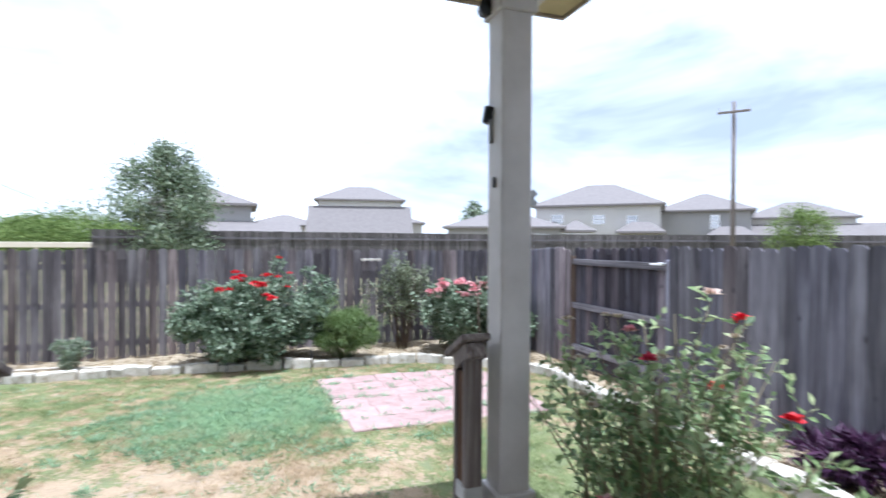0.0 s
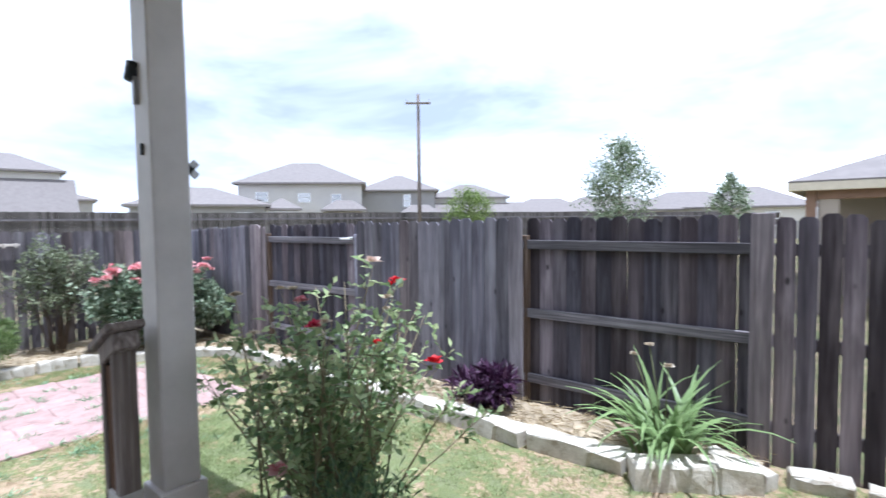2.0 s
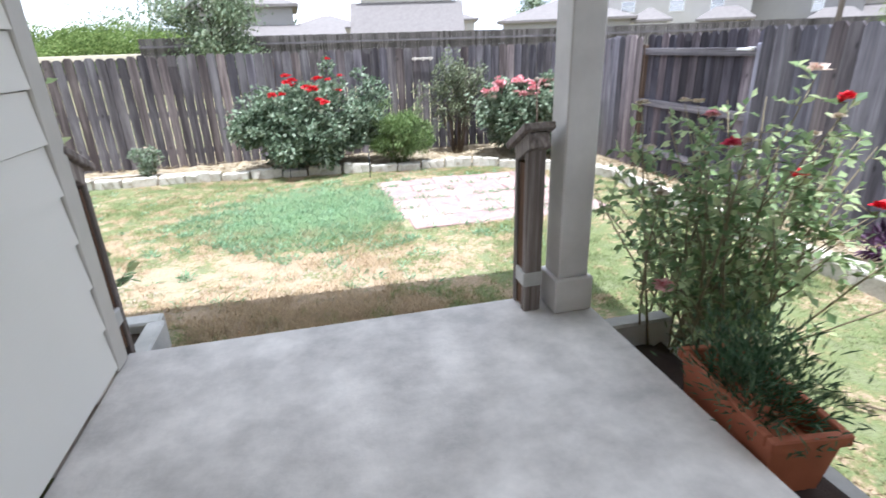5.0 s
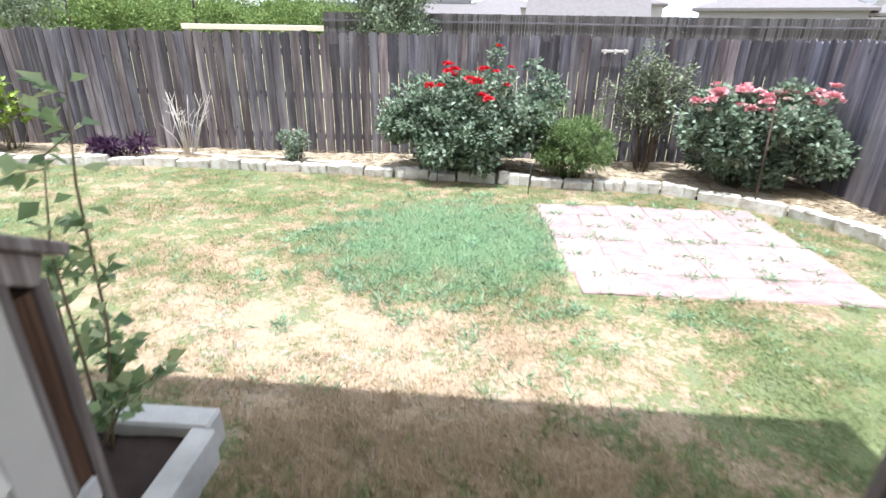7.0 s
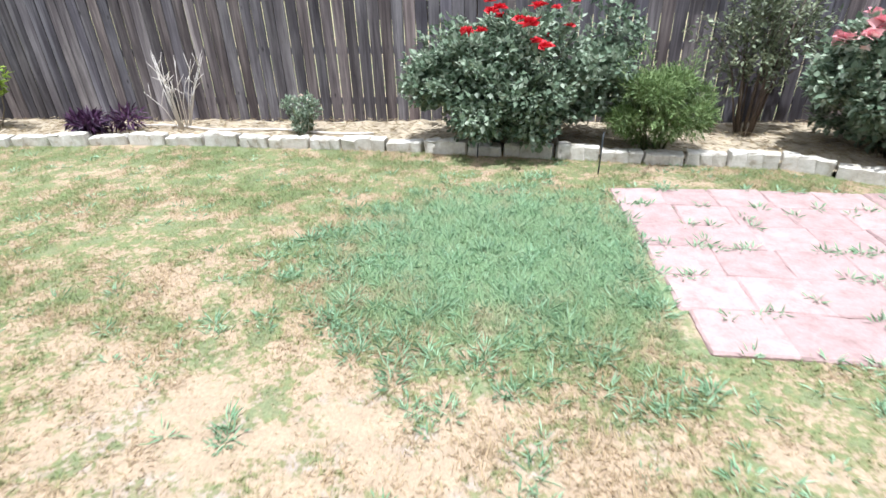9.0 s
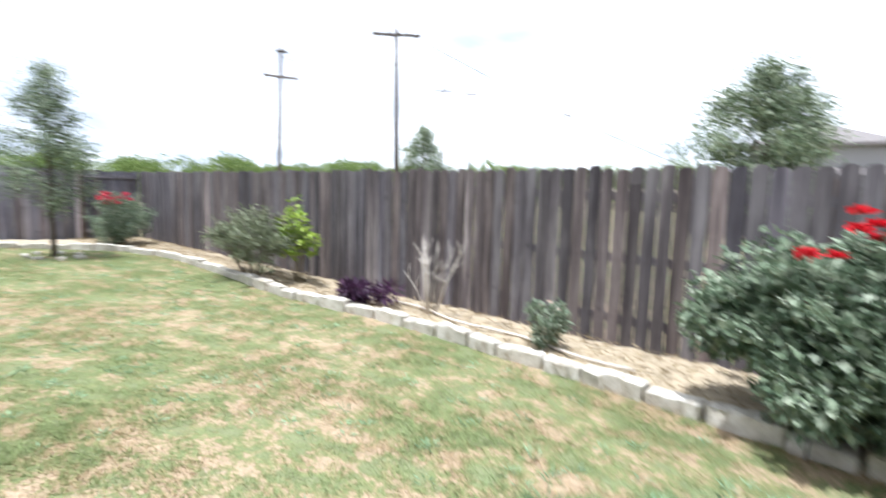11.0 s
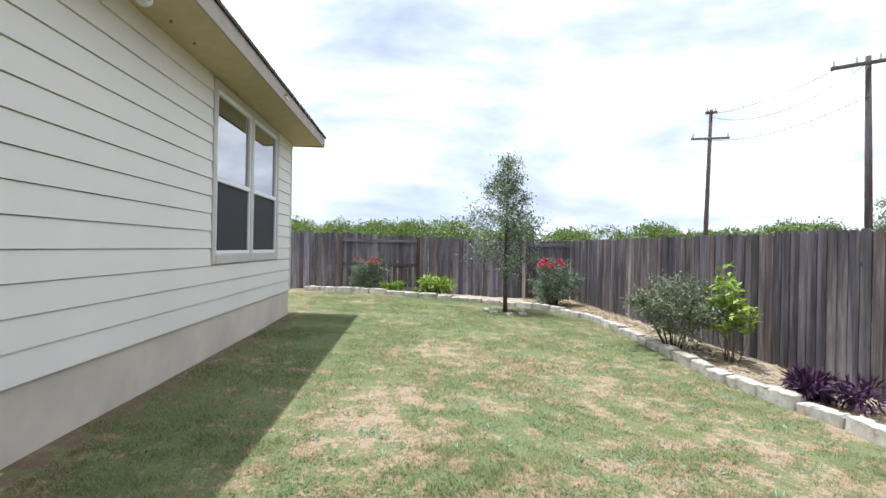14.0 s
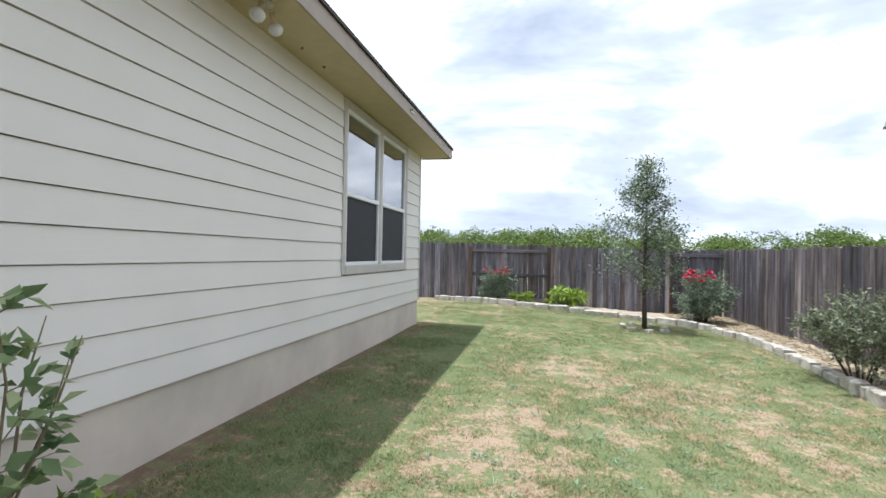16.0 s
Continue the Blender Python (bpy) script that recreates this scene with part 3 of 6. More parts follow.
def build_weeds():
    """Clumps of taller weed grass standing out of the lawn."""
    rng = np.random.default_rng(9)
    V, F, k = [], [], 0
    spots = [(rng.uniform(-11, 3.4), rng.uniform(1.2, 5.7), rng.uniform(0.35, 0.7)) for _ in range(430)]
    while len(spots) < 1000:
        x, y = rng.uniform(-1.7, 0.95), rng.uniform(2.1, 5.2)
        d = ((x + 0.05) / 1.35) ** 2 + ((y - 3.55) / 1.3) ** 2
        if d + 1.1 * noise.noise(Vector((x * 2.4, y * 2.4, 8))) < rng.uniform(0.3, 1.3):
            spots.append((x, y, rng.uniform(0.55, 0.95)))
    # separate tussocks on the parched stretch
    for cx, cy, many in ((-0.95, 2.55, 9), (-0.75, 2.45, 8), (-0.3, 2.05, 7), (0.55, 2.2, 9), (0.75, 2.3, 7), (-1.4, 2.5, 6), (0.1, 1.75, 4), (-1.1, 1.75, 4), (0.9, 1.85, 5), (0.3, 1.35, 3), (1.5, 2.25, 6), (1.9, 2.1, 5)):
        spots += [(cx + rng.normal(0, 0.09), cy + rng.normal(0, 0.06), rng.uniform(0.5, 0.8)) for _ in range(many)]
    # weeds along the joints of the paving
    for _ in range(95):
        t, j = rng.uniform(0, 2.35), rng.integers(0, 7)
        px, py = (0.78 + t, 4.76 - 0.372 * j) if rng.uniform() < 0.65 else (0.82 + 0.4 * j, 4.7 - t * 0.93)
        spots.append((px + rng.normal(0, 0.015), py + rng.normal(0, 0.015), 0.3))
    for x, y, s in spots:
        if not (scatter_ok(x, y) or (s == 0.3 and not inside_bed(x, y))):
            continue
        n = int(20 * max(s, 0.6))
        a = rng.uniform(0, 2 * np.pi, n)
        r = rng.uniform(0, 0.06 * max(s, 0.8), n)
        b = np.column_stack([x + r * np.cos(a), y + r * np.sin(a), np.full(n, ground_z(x, y) + (0.018 if s == 0.3 else 0.0))])
        out = np.column_stack([np.cos(a), np.sin(a), rng.uniform(0.15, 1.1, n)])
        v, f = leaves(rng, b, out, 0.1 * s if s > 0.3 else 0.065, 0.009 if s > 0.3 else 0.011, 0.1, 0.3)
        V.append(v)
        F.append(f + k)
        k += len(v)
    ob = leaf_part("weed_grass", np.concatenate(V), np.concatenate(F), M_WEED, None)
    tagged(ob, "tufts of green weed grass in the lawn", "grass", kind="stuff")


M_STRAW = leafy("straw_stalk", (0.26, 0.19, 0.11), (0.42, 0.34, 0.21), (0.58, 0.5, 0.35), 0.8, 0.1, 0.1)
M_WEED = leafy("weed_blade", (0.19, 0.31, 0.17), (0.28, 0.43, 0.26), (0.42, 0.57, 0.38), 0.6, 0.2, 0.35)


# ---- fences ----
def picket_mesh(name, w, h, t, rng, mat=None):
    """One dog-eared board with slightly worn edges, standing on z = 0, facing -y."""
    c = w * 0.24
    j = lambda s: rng.uniform(-s, s)
    prof = [(-w / 2, 0), (w / 2 + j(0.002), 0), (w / 2 + j(0.003), h * 0.5), (w / 2, h - c), (w / 2 - c * 0.95, h + j(0.004)), (-w / 2 + c * 0.95, h + j(0.004)), (-w / 2, h - c), (-w / 2 + j(0.003), h * 0.45)]
    n = len(prof)
    vs = [(x, -t / 2, z) for x, z in prof] + [(x, t / 2, z) for x, z in prof]
    fs = [tuple(range(n)), tuple(reversed(range(n, 2 * n)))] + [(i, i + n, (i + 1) % n + n, (i + 1) % n) for i in range(n)]
    me = bpy.data.meshes.new(name)
    me.from_pydata(vs, [], fs)
    me.update()
    me.materials.append(mat or M_PICKET)
    return me


def run_of_pickets(parent, meshes, a, b, z0, z1, rng, pitch=0.146, gap=0.0, side=0.0):
    """Boards from a to b (plan points), moved sideways by side."""
    a, b = Vector((*a, 0)), Vector((*b, 0))
    d = b - a
    L = d.length
    d.normalize()
    nrm = Vector((-d.y, d.x, 0))
    ang = math.degrees(math.atan2(d.y, d.x))
    n = max(1, round(L / (pitch + gap)))
    for i in range(n):
        s = (i + 0.5) / n
        p = a + d * (s * L) + nrm * (side + rng.uniform(-0.003, 0.003))
        ob = new("picket", rng.choice(meshes))
        ob.parent = parent
        ob.matrix_basis = pose(p.x, p.y, z0 + (z1 - z0) * s + rng.uniform(-0.014, 0.01), rng.uniform(-0.15, 0.15), rng.uniform(-0.12, 0.12), ang + rng.uniform(-1.2, 1.2))


def rail(parent, a, b, z0, z1, side, h=0.085, t=0.038):
    a, b = Vector((*a, 0)), Vector((*b, 0))
    d = b - a
    L = d.length
    ang = math.degrees(math.atan2(d.y, d.x))
    m = pose(a.x, a.y, z0, 0, -math.degrees(math.atan2(z1 - z0, L)), ang)
    ob = box("rail", 0.0, L, side - t / 2, side + t / 2, -h / 2, h / 2, M_RAIL, parent, 0.004)
    ob.matrix_basis = m
    return ob


def fence_post(parent, x, y, z0, z1, mat=None, s=0.09):
    return box("post", x - s / 2, x + s / 2, y - s / 2, y + s / 2, z0, z1, mat or M_FENCEPOST, parent, 0.005)


def build_fences():
    rng = random.Random(3)
    tall = [picket_mesh("picket", 0.141 + rng.uniform(-0.004, 0.004), 1.8 + rng.uniform(-0.02, 0.02), 0.017, rng) for _ in range(10)]
    # back fence, boards towards the lawn
    f = thing("fence", "weathered grey dog-eared board fence behind the flower bed", "fence")
    shrunk = [picket_mesh("picket", 0.132 + rng.uniform(-0.005, 0.005), 1.8 + rng.uniform(-0.02, 0.02), 0.017, rng, M_PICKET_BACK) for _ in range(10)]
    run_of_pickets(f, shrunk, (FENCE_L, FENCE_Y), (FENCE_X, FENCE_Y), -0.09, -0.07, rng, 0.142)
    for z in (0.25, 0.85, 1.45):
        rail(f, (FENCE_L, FENCE_Y), (FENCE_X, FENCE_Y), z, z, 0.035)
    x = FENCE_L + 0.2
    while x < FENCE_X:
        fence_post(f, x, FENCE_Y + 0.1, -0.1, 1.62)
        x += 2.4
    # right-hand fence, with every other bay showing its rails
    f = thing("fence", "weathered dark board fence with alternating bays of rails", "fence")
    run_of_pickets(f, tall, (FENCE_X, 6.88), (FENCE_X, 4.28), -0.07, -0.02, rng, 0.1405, 0, -0.03)
    run_of_pickets(f, tall, (FENCE_X, 2.28), (FENCE_X, -0.03), 0.0, 0.02, rng, 0.1405, 0, -0.03)
    # boards set back behind the rails, and the slim ones, take the darker tone
    mottled = [picket_mesh("picket", 0.135 + rng.uniform(-0.004, 0.003), 1.8 + rng.uniform(-0.02, 0.02), 0.017, rng, M_PICKET_DARK) for _ in range(8)]
    run_of_pickets(f, mottled, (FENCE_X, 4.28), (FENCE_X, 2.28), -0.02, 0.0, rng, 0.1395, 0.0, 0.06)
    run_of_pickets(f, mottled, (FENCE_X, -0.03), (FENCE_X, -1.93), 0.02, 0.02, rng, 0.139, 0.0, 0.06)
    slim = [picket_mesh("picket", 0.118 + rng.uniform(-0.004, 0.003), 1.79 + rng.uniform(-0.02, 0.02), 0.017, rng, M_PICKET_DARK) for _ in range(5)]
    run_of_pickets(f, slim, (FENCE_X, -2.03), (FENCE_X, -4.4), 0.02, 0.0, rng, 0.124, 0.0, -0.03)
    for a, b, s in ((6.88, 4.28, 0.01), (4.26, 2.3, 0.02), (2.28, -0.03, 0.01), (-0.05, -1.9, 0.02), (-2.0, -4.4, 0.012)):
        for z in (0.31, 0.93, 1.575):
            rail(f, (FENCE_X, a), (FENCE_X, b), z, z, s)
    for y in (4.26, 2.3, -0.05):
        fence_post(f, FENCE_X + 0.045, y + 0.03, -0.05, 1.66, M_PICKET if y == 2.3 else None)
    box("post", FENCE_X - 0.09, FENCE_X - 0.055, -2.03, -1.89, 0.0, 1.83, M_PICKET, f, 0.004)
    # far fence across the side yard
    f = thing("fence", "weathered grey board fence closing the far end of the yard", "fence")
    run_of_pickets(f, tall, (FENCE_L, -5.5), (FENCE_L, 0.25), 0.06, 0.0, rng, 0.146, 0, -0.03)
    run_of_pickets(f, tall, (FENCE_L, 0.25), (FENCE_L, 2.45), 0.0, -0.06, rng, 0.146, 0, 0.06)
    run_of_pickets(f, tall, (FENCE_L, 2.45), (FENCE_L, 5.6), -0.06, -0.09, rng, 0.146, 0, -0.03)
    run_of_pickets(f, tall, (FENCE_L, 5.6), (FENCE_L, 6.88), -0.09, -0.09, rng, 0.146, 0, 0.06)
    for z in (0.25, 0.93, 1.6):
        rail(f, (FENCE_L, -5.5), (FENCE_L, 6.88), z + 0.04, z - 0.05, 0.01)
    for y in (0.25, 2.45, 5.6):
        fence_post(f, FENCE_L, y, -0.05, 1.7)
    # neighbours' fence further off
    f = thing("fence", "long dark board fence of the lots behind", "fence")
    vs, fs = [], []
    for a, b in (((-7.6, 26.0), (13.0, 26.2)), ((13.0, 26.2), (54.0, 7.3))):
        a, b = Vector((*a, 0)), Vector((*b, 0))
        d = (b - a).normalized()
        nn = Vector((-d.y, d.x, 0))
        s = 0.0
        while s < (b - a).length:
            p, q = a + d * s, a + d * (s + 0.138)
            h = 2.47 + rng.uniform(-0.012, 0.012)
            k = len(vs)
            o = nn * rng.uniform(-0.006, 0.006)
            for c in (p + o, q + o, q + o + nn * 0.02, p + o + nn * 0.02):
                vs.append((c.x, c.y, -0.08))
                vs.append((c.x, c.y, h))
            for i in range(4):
                j = (i + 1) % 4
                fs.append((k + 2 * i, k + 2 * j, k + 2 * j + 1, k + 2 * i + 1))
            fs.append((k + 1, k + 3, k + 5, k + 7))
            s += 0.146
    boards = link_mesh("boarding", vs, fs, M_FARPICKET, f)
    boards["kind"] = "stuff"
    for z in (1.3, 2.1):
        rail(f, (-7.6, 26.0), (13.0, 26.2), z, z, -0.05)
        rail(f, (13.0, 26.2), (54.0, 7.3), z, z, -0.05)


def far_picket_material():
    m, n, l, b = material("far_board", 0.9, spec=0.1)
    c = ramp(n, l, island_random(n), [(0.0, (0.05, 0.045, 0.043)), (0.6, (0.085, 0.077, 0.075)), (1.0, (0.12, 0.11, 0.107))])
    l.new(c, b.inputs["Base Color"])
    return m


M_FARPICKET = far_picket_material()


# ---- house ----
WALL_X0, WALL_X1, PORCH_X, PATIO_Z = -10.06, -0.92, 1.35, 0.44
SOFFIT_Z, OVER = 3.3, 0.5
WIN = (-9.1, -6.3, 1.19, 3.285)


def lap_mesh(x0, x1, h=0.2, t=0.02):
    """One siding board: its foot stands proud of the board beneath."""
    vs = [(x0, -0.02, 0), (x1, -0.02, 0), (x1, t, 0), (x0, t, 0), (x0, -0.02, h), (x1, -0.02, h), (x1, 0.006, h), (x0, 0.006, h)]
    fs = [(0, 1, 2, 3)[::-1], (4, 5, 6, 7), (3, 2, 6, 7), (0, 1, 5, 4), (1, 2, 6, 5), (0, 3, 7, 4)]
    return vs, fs


def siding_run(parent, origin, along, length, z0, z1, holes=(), exposure=0.1935):
    """Lap boards on a wall whose outer side is to the right of along. holes: (s0, s1, z0, z1)."""
    ang = math.degrees(math.atan2(along[1], along[0]))
    z = z0
    while z < z1 - 0.02:
        h = min(exposure - 0.006, z1 - z)
        spans = [(0.0, length)]
        for s0, s1, a, b in holes:
            if z + h > a + 0.01 and z < b - 0.01:
                spans = [q for p0, p1 in spans for q in ((p0, min(p1, s0)), (max(p0, s1), p1)) if q[1] - q[0] > 0.01]
        for s0, s1 in spans:
            vs, fs = lap_mesh(s0, s1, h)
            ob = link_mesh("siding_board", vs, fs, M_SIDING, parent)
            ob.matrix_basis = pose(origin[0], origin[1], z, 0, 0, ang)
        z += exposure


def hung_window(parent, x0, x1, z0, z1, y):
    """Single-hung window in a wall that faces +y: sash frames, a pane above, a screened pane below."""
    w = part("window", add_box(bmesh.new(), x0, x1, y - 0.05, y - 0.045, z0, z1), M_SCREEN, parent)
    fr = 0.045
    box("window_frame", x0, x0 + fr, y - 0.03, y + 0.02, z0, z1, M_WHITE, w)
    box("window_frame", x1 - fr, x1, y - 0.03, y + 0.02, z0, z1, M_WHITE, w)
    box("window_frame", x0 + fr, x1 - fr, y - 0.03, y + 0.02, z1 - fr, z1, M_WHITE, w)
    box("window_frame", x0 + fr, x1 - fr, y - 0.03, y + 0.025, z0, z0 + fr, M_WHITE, w)
    zm = z0 + (z1 - z0) * 0.46
    box("meeting_rail", x0 + fr, x1 - fr, y - 0.028, y + 0.024, zm - 0.03, zm + 0.03, M_WHITE, w)
    g = part("pane", add_box(bmesh.new(), x0 + fr, x1 - fr, y - 0.02, y - 0.012, zm + 0.03, z1 - fr), M_GLASS, w, "clear pane mirroring the sky")
    part("insect_screen", add_box(bmesh.new(), x0 + fr, x1 - fr, y - 0.012, y - 0.008, z0 + fr, zm - 0.03), M_SCREEN, w, "dark mesh screen")
    return w


def build_house():
    h = thing("house", "single-storey house with beige lap siding and brown shingled roof", "house", kind="structure")
    sb = 0.6
    # solid walls behind the boards
    x0, x1, z0, z1 = WIN
    bm = bmesh.new()
    add_box(bm, WALL_X0 + 0.02, x0 + 0.03, -0.2, -0.03, sb, SOFFIT_Z)
    add_box(bm, x1 - 0.03, WALL_X1 - 0.02, -0.2, -0.03, sb, SOFFIT_Z)
    add_box(bm, x0 + 0.03, x1 - 0.03, -0.2, -0.03, sb, z0 + 0.03)
    add_box(bm, x0 + 0.03, x1 - 0.03, -0.2, -0.03, z1 - 0.03, SOFFIT_Z)
    add_box(bm, x0 + 0.03, x1 - 0.03, -0.2, -0.12, z0, z1)
    part("wall", bm, M_SIDING, h)
    box("wall", WALL_X1 - 0.2, WALL_X1 - 0.03, -3.8, -0.21, PATIO_Z + 0.002, SOFFIT_Z, M_SIDING, h, 0)
    box("wall", WALL_X0 + 0.004, WALL_X0 + 0.2, -8.0, -0.21, sb, SOFFIT_Z, M_SIDING, h, 0)
    box("wall", WALL_X1 - 0.2, 4.0, -4.0, -3.8, PATIO_Z + 0.002, SOFFIT_Z, M_SIDING, h, 0)
    siding_run(h, (WALL_X0 + 0.03, 0), (1, 0), WALL_X1 - WALL_X0 - 0.06, sb, SOFFIT_Z, [(x0 - WALL_X0 - 0.03, x1 - WALL_X0 - 0.03, z0, z1)])
    siding_run(h, (WALL_X1, -0.03), (0, -1), 3.7, PATIO_Z + 0.03, SOFFIT_Z)
    # foundation
    box("foundation", WALL_X0 + 0.01, WALL_X1, -0.3, -0.012, -0.3, sb + 0.012, M_SLAB, h, 0.004)
    box("foundation", WALL_X0 + 0.01, WALL_X0 + 0.3, -8.0, -0.31, -0.3, sb, M_SLAB, h, 0)
    # corner trims
    box("corner_trim", WALL_X0 - 0.012, WALL_X0 + 0.075, -0.1, 0.02, sb - 0.01, SOFFIT_Z - 0.002, M_TRIM, h)
    box("corner_trim", WALL_X1 - 0.09, WALL_X1 + 0.022, -0.1, 0.024, PATIO_Z + 0.004, SOFFIT_Z - 0.002, M_TRIM, h)
    # window pair with its surround
    t = 0.1
    box("window_trim", x0, x0 + t, -0.02, 0.03, z0, z1, M_TRIM, h)
    box("window_trim", x1 - t, x1, -0.02, 0.03, z0, z1, M_TRIM, h)
    box("window_trim", x0 + t, x1 - t, -0.02, 0.03, z1 - t, z1, M_TRIM, h)
    box("window_sill", x0 + t, x1 - t, -0.02, 0.036, z0, z0 + t * 1.1, M_TRIM, h)
    xm = (x0 + x1) / 2
    box("window_trim", xm - 0.055, xm + 0.055, -0.02, 0.028, z0 + t * 1.1, z1 - t, M_TRIM, h)
    hung_window(h, x0 + t, xm - 0.055, z0 + t * 1.1, z1 - t, 0.0)
    hung_window(h, xm + 0.055, x1 - t, z0 + t * 1.1, z1 - t, 0.0)
    # eaves, fascia, roof
    ex0, ex1, ey = WALL_X0 - 0.22, 1.9, OVER + 0.04
    bm = bmesh.new()
    add_box(bm, ex0, ex1, -0.0, ey, SOFFIT_Z, SOFFIT_Z + 0.02)
    add_box(bm, ex0, WALL_X0, -8.4, 0.0, SOFFIT_Z, SOFFIT_Z + 0.02)
    add_box(bm, WALL_X1, ex1, -3.8, 0.0, SOFFIT_Z, SOFFIT_Z + 0.02)
    part("soffit", bm, M_SOFFIT, h, "tan painted eave underside")
    box("fascia", ex0 - 0.02, ex1 + 0.02, ey, ey + 0.022, SOFFIT_Z - 0.02, SOFFIT_Z + 0.15, M_FASCIA, h, 0.003)
    box("fascia", ex0 - 0.022, ex0, -8.4, ey, SOFFIT_Z - 0.02, SOFFIT_Z + 0.15, M_FASCIA, h, 0.003)
    box("fascia", ex1, ex1 + 0.022, -8.4, ey, SOFFIT_Z - 0.02, SOFFIT_Z + 0.15, M_FASCIA, h, 0.003)
    e, top = 0.045, SOFFIT_Z + 0.15
    a = [(ex0 - e, ey + e, top), (ex1 + e, ey + e, top), (ex1 + e, -8.6, top), (ex0 - e, -8.6, top), (ex0 + 4.4, -4.0, top + 2.0), (ex1 - 4.4, -4.0, top + 2.0)]
    vs = a + [(x, y, z + 0.035) for x, y, z in a]
    fs = [(6, 7, 11, 10), (7, 8, 11), (8, 9, 10, 11), (9, 6, 10), (0, 3, 4), (0, 4, 5, 1), (1, 5, 2), (2, 5, 4, 3), (0, 1, 7, 6), (1, 2, 8, 7), (2, 3, 9, 8), (3, 0, 6, 9)]
    link_mesh("roof", vs, fs, M_SHINGLE, h, "dark brown asphalt shingles")


def build_patio():
    bm = bmesh.new()
    add_box(bm, WALL_X1, PORCH_X, -3.8, 0.08, -0.1, PATIO_Z, 0.012)
    p = part("patio", bm, M_CONC)
    tagged(p, "grey concrete porch slab with stains", "patio", kind="structure")


def build_porch_post():
    p = thing("porch_post", "taupe painted square porch post with boxed base", "post")
    x, y, s = 1.228, -0.055, 0.08
    box("shaft", x - s, x + s, y - s, y + s, PATIO_Z + 0.18, 2.95, M_POST, p, 0.006)
    box("base", x - s - 0.022, x + s + 0.022, y - s - 0.022, y + s + 0.022, PATIO_Z, PATIO_Z + 0.185, M_POST, p, 0.006)
    box("cap", x - s - 0.02, x + s + 0.02, y - s - 0.02, y + s + 0.02, 2.94, 3.05, M_POST, p, 0.006)
    box("beam", WALL_X1, 1.42, y - 0.09, y + 0.09, 3.05, SOFFIT_Z, M_POST, p, 0.004, "painted porch beam")
    box("beam", x - 0.09, x + 0.09, -3.8, y - 0.09, 3.05, SOFFIT_Z, M_POST, p, 0.004, "painted porch beam")
    box("hook", x - s - 0.012, x - s, y - 0.012, y + 0.006, 2.1, 2.15, M_METAL, p, 0.002, "small black metal hook")
    for z, w in ((2.46, 0.032),):
        bm = bmesh.new()
        bmesh.ops.create_cone(bm, cap_ends=True, segments=12, radius1=w * 0.7, radius2=w * 1.15, depth=0.075, matrix=pose(x - s - 0.012, y + 0.05, z, 0, 20, 0))
        part("spotlight", bm, M_METAL, p, "small dark lamp head", True)
        box("bracket", x - s - 0.02, x - s + 0.002, y + 0.02, y + 0.04, z - 0.14, z - 0.02, M_GREY, p, 0.003)
    bm = bmesh.new()
    bmesh.ops.create_cone(bm, cap_ends=True, segments=12, radius1=0.03, radius2=0.045, depth=0.08, matrix=pose(x - s - 0.03, y + 0.05, 2.99, 90, 0, 0))
    part("spotlight", bm, M_METAL, p, "small dark lamp head", True)
    bm = bmesh.new()
    for a in (45, -45):
        add_box(bm, -0.05, 0.05, -0.006, 0.006, -0.018, 0.018, 0.004, pose(x + s + 0.06, y + 0.05, 2.06, 0, a, 0))
    part("ornament", bm, M_GREY, p, "grey cross-shaped ornament")


def stair_rail(x, y0, y1, top, foot, label):
    """A stub rail of two uprights with a brown board between, a cross piece and a flat cap, at the edge of the porch."""
    r = thing("stair_rail", label, "handrail", "rails beside the porch step")
    box("upright", x - 0.045, x + 0.045, y0, y0 + 0.04, PATIO_Z, top - 0.01, M_NEWEL, r, 0.004)
    box("upright", x - 0.045, x + 0.045, y1 - 0.04, y1, foot, top - 0.085, M_NEWEL, r, 0.004)
    box("panel", x - 0.036, x + 0.036, y0 + 0.041, y1 - 0.041, max(foot, PATIO_Z) + 0.01, top - 0.1, M_NEWEL_IN, r, 0.003, "dark brown board")
    box("cleat", x - 0.05, x + 0.05, y0 - 0.004, y1 - 0.045, PATIO_Z + 0.14, PATIO_Z + 0.22, M_EDGE, r, 0.006, "pale grey cleat")
    # the cap and its bearer slope down towards the lawn, as the rail did
    ym = (y0 + y1) / 2
    slope = pose(x, ym, top + 0.01, -28, 0, 0)
    hl = (y1 - y0) / 2
    box("cross_piece", -0.052, 0.052, -hl - 0.02, hl + 0.012, -0.075, 0.0, M_NEWEL, r, 0.005, m=slope)
    box("cap", -0.075, 0.075, -hl - 0.05, hl + 0.06, 0.001, 0.034, M_NEWEL, r, 0.005, "weathered grey sloping cap board", m=slope)
    return r


def stone_mesh(name, l, w, h, rng, mat, rough=0.02):
    bm = bmesh.new()
    add_box(bm, -l / 2, l / 2, -w / 2, w / 2, 0, h)
    bmesh.ops.subdivide_edges(bm, edges=[e for e in bm.edges if e.calc_length() > l * 0.8], cuts=2)
    bmesh.ops.bevel(bm, geom=list(bm.edges), offset=0.012, segments=1, affect="EDGES")
    for v in bm.verts:
        v.co += Vector((rng.uniform(-1, 1), rng.uniform(-1, 1), rng.uniform(-1, 1) if v.co.z > h * 0.3 else 0)) * rough * 0.6
    me = bpy.data.meshes.new(name)
    bm.to_mesh(me)
    bm.free()
    me.materials.append(mat)
    return me


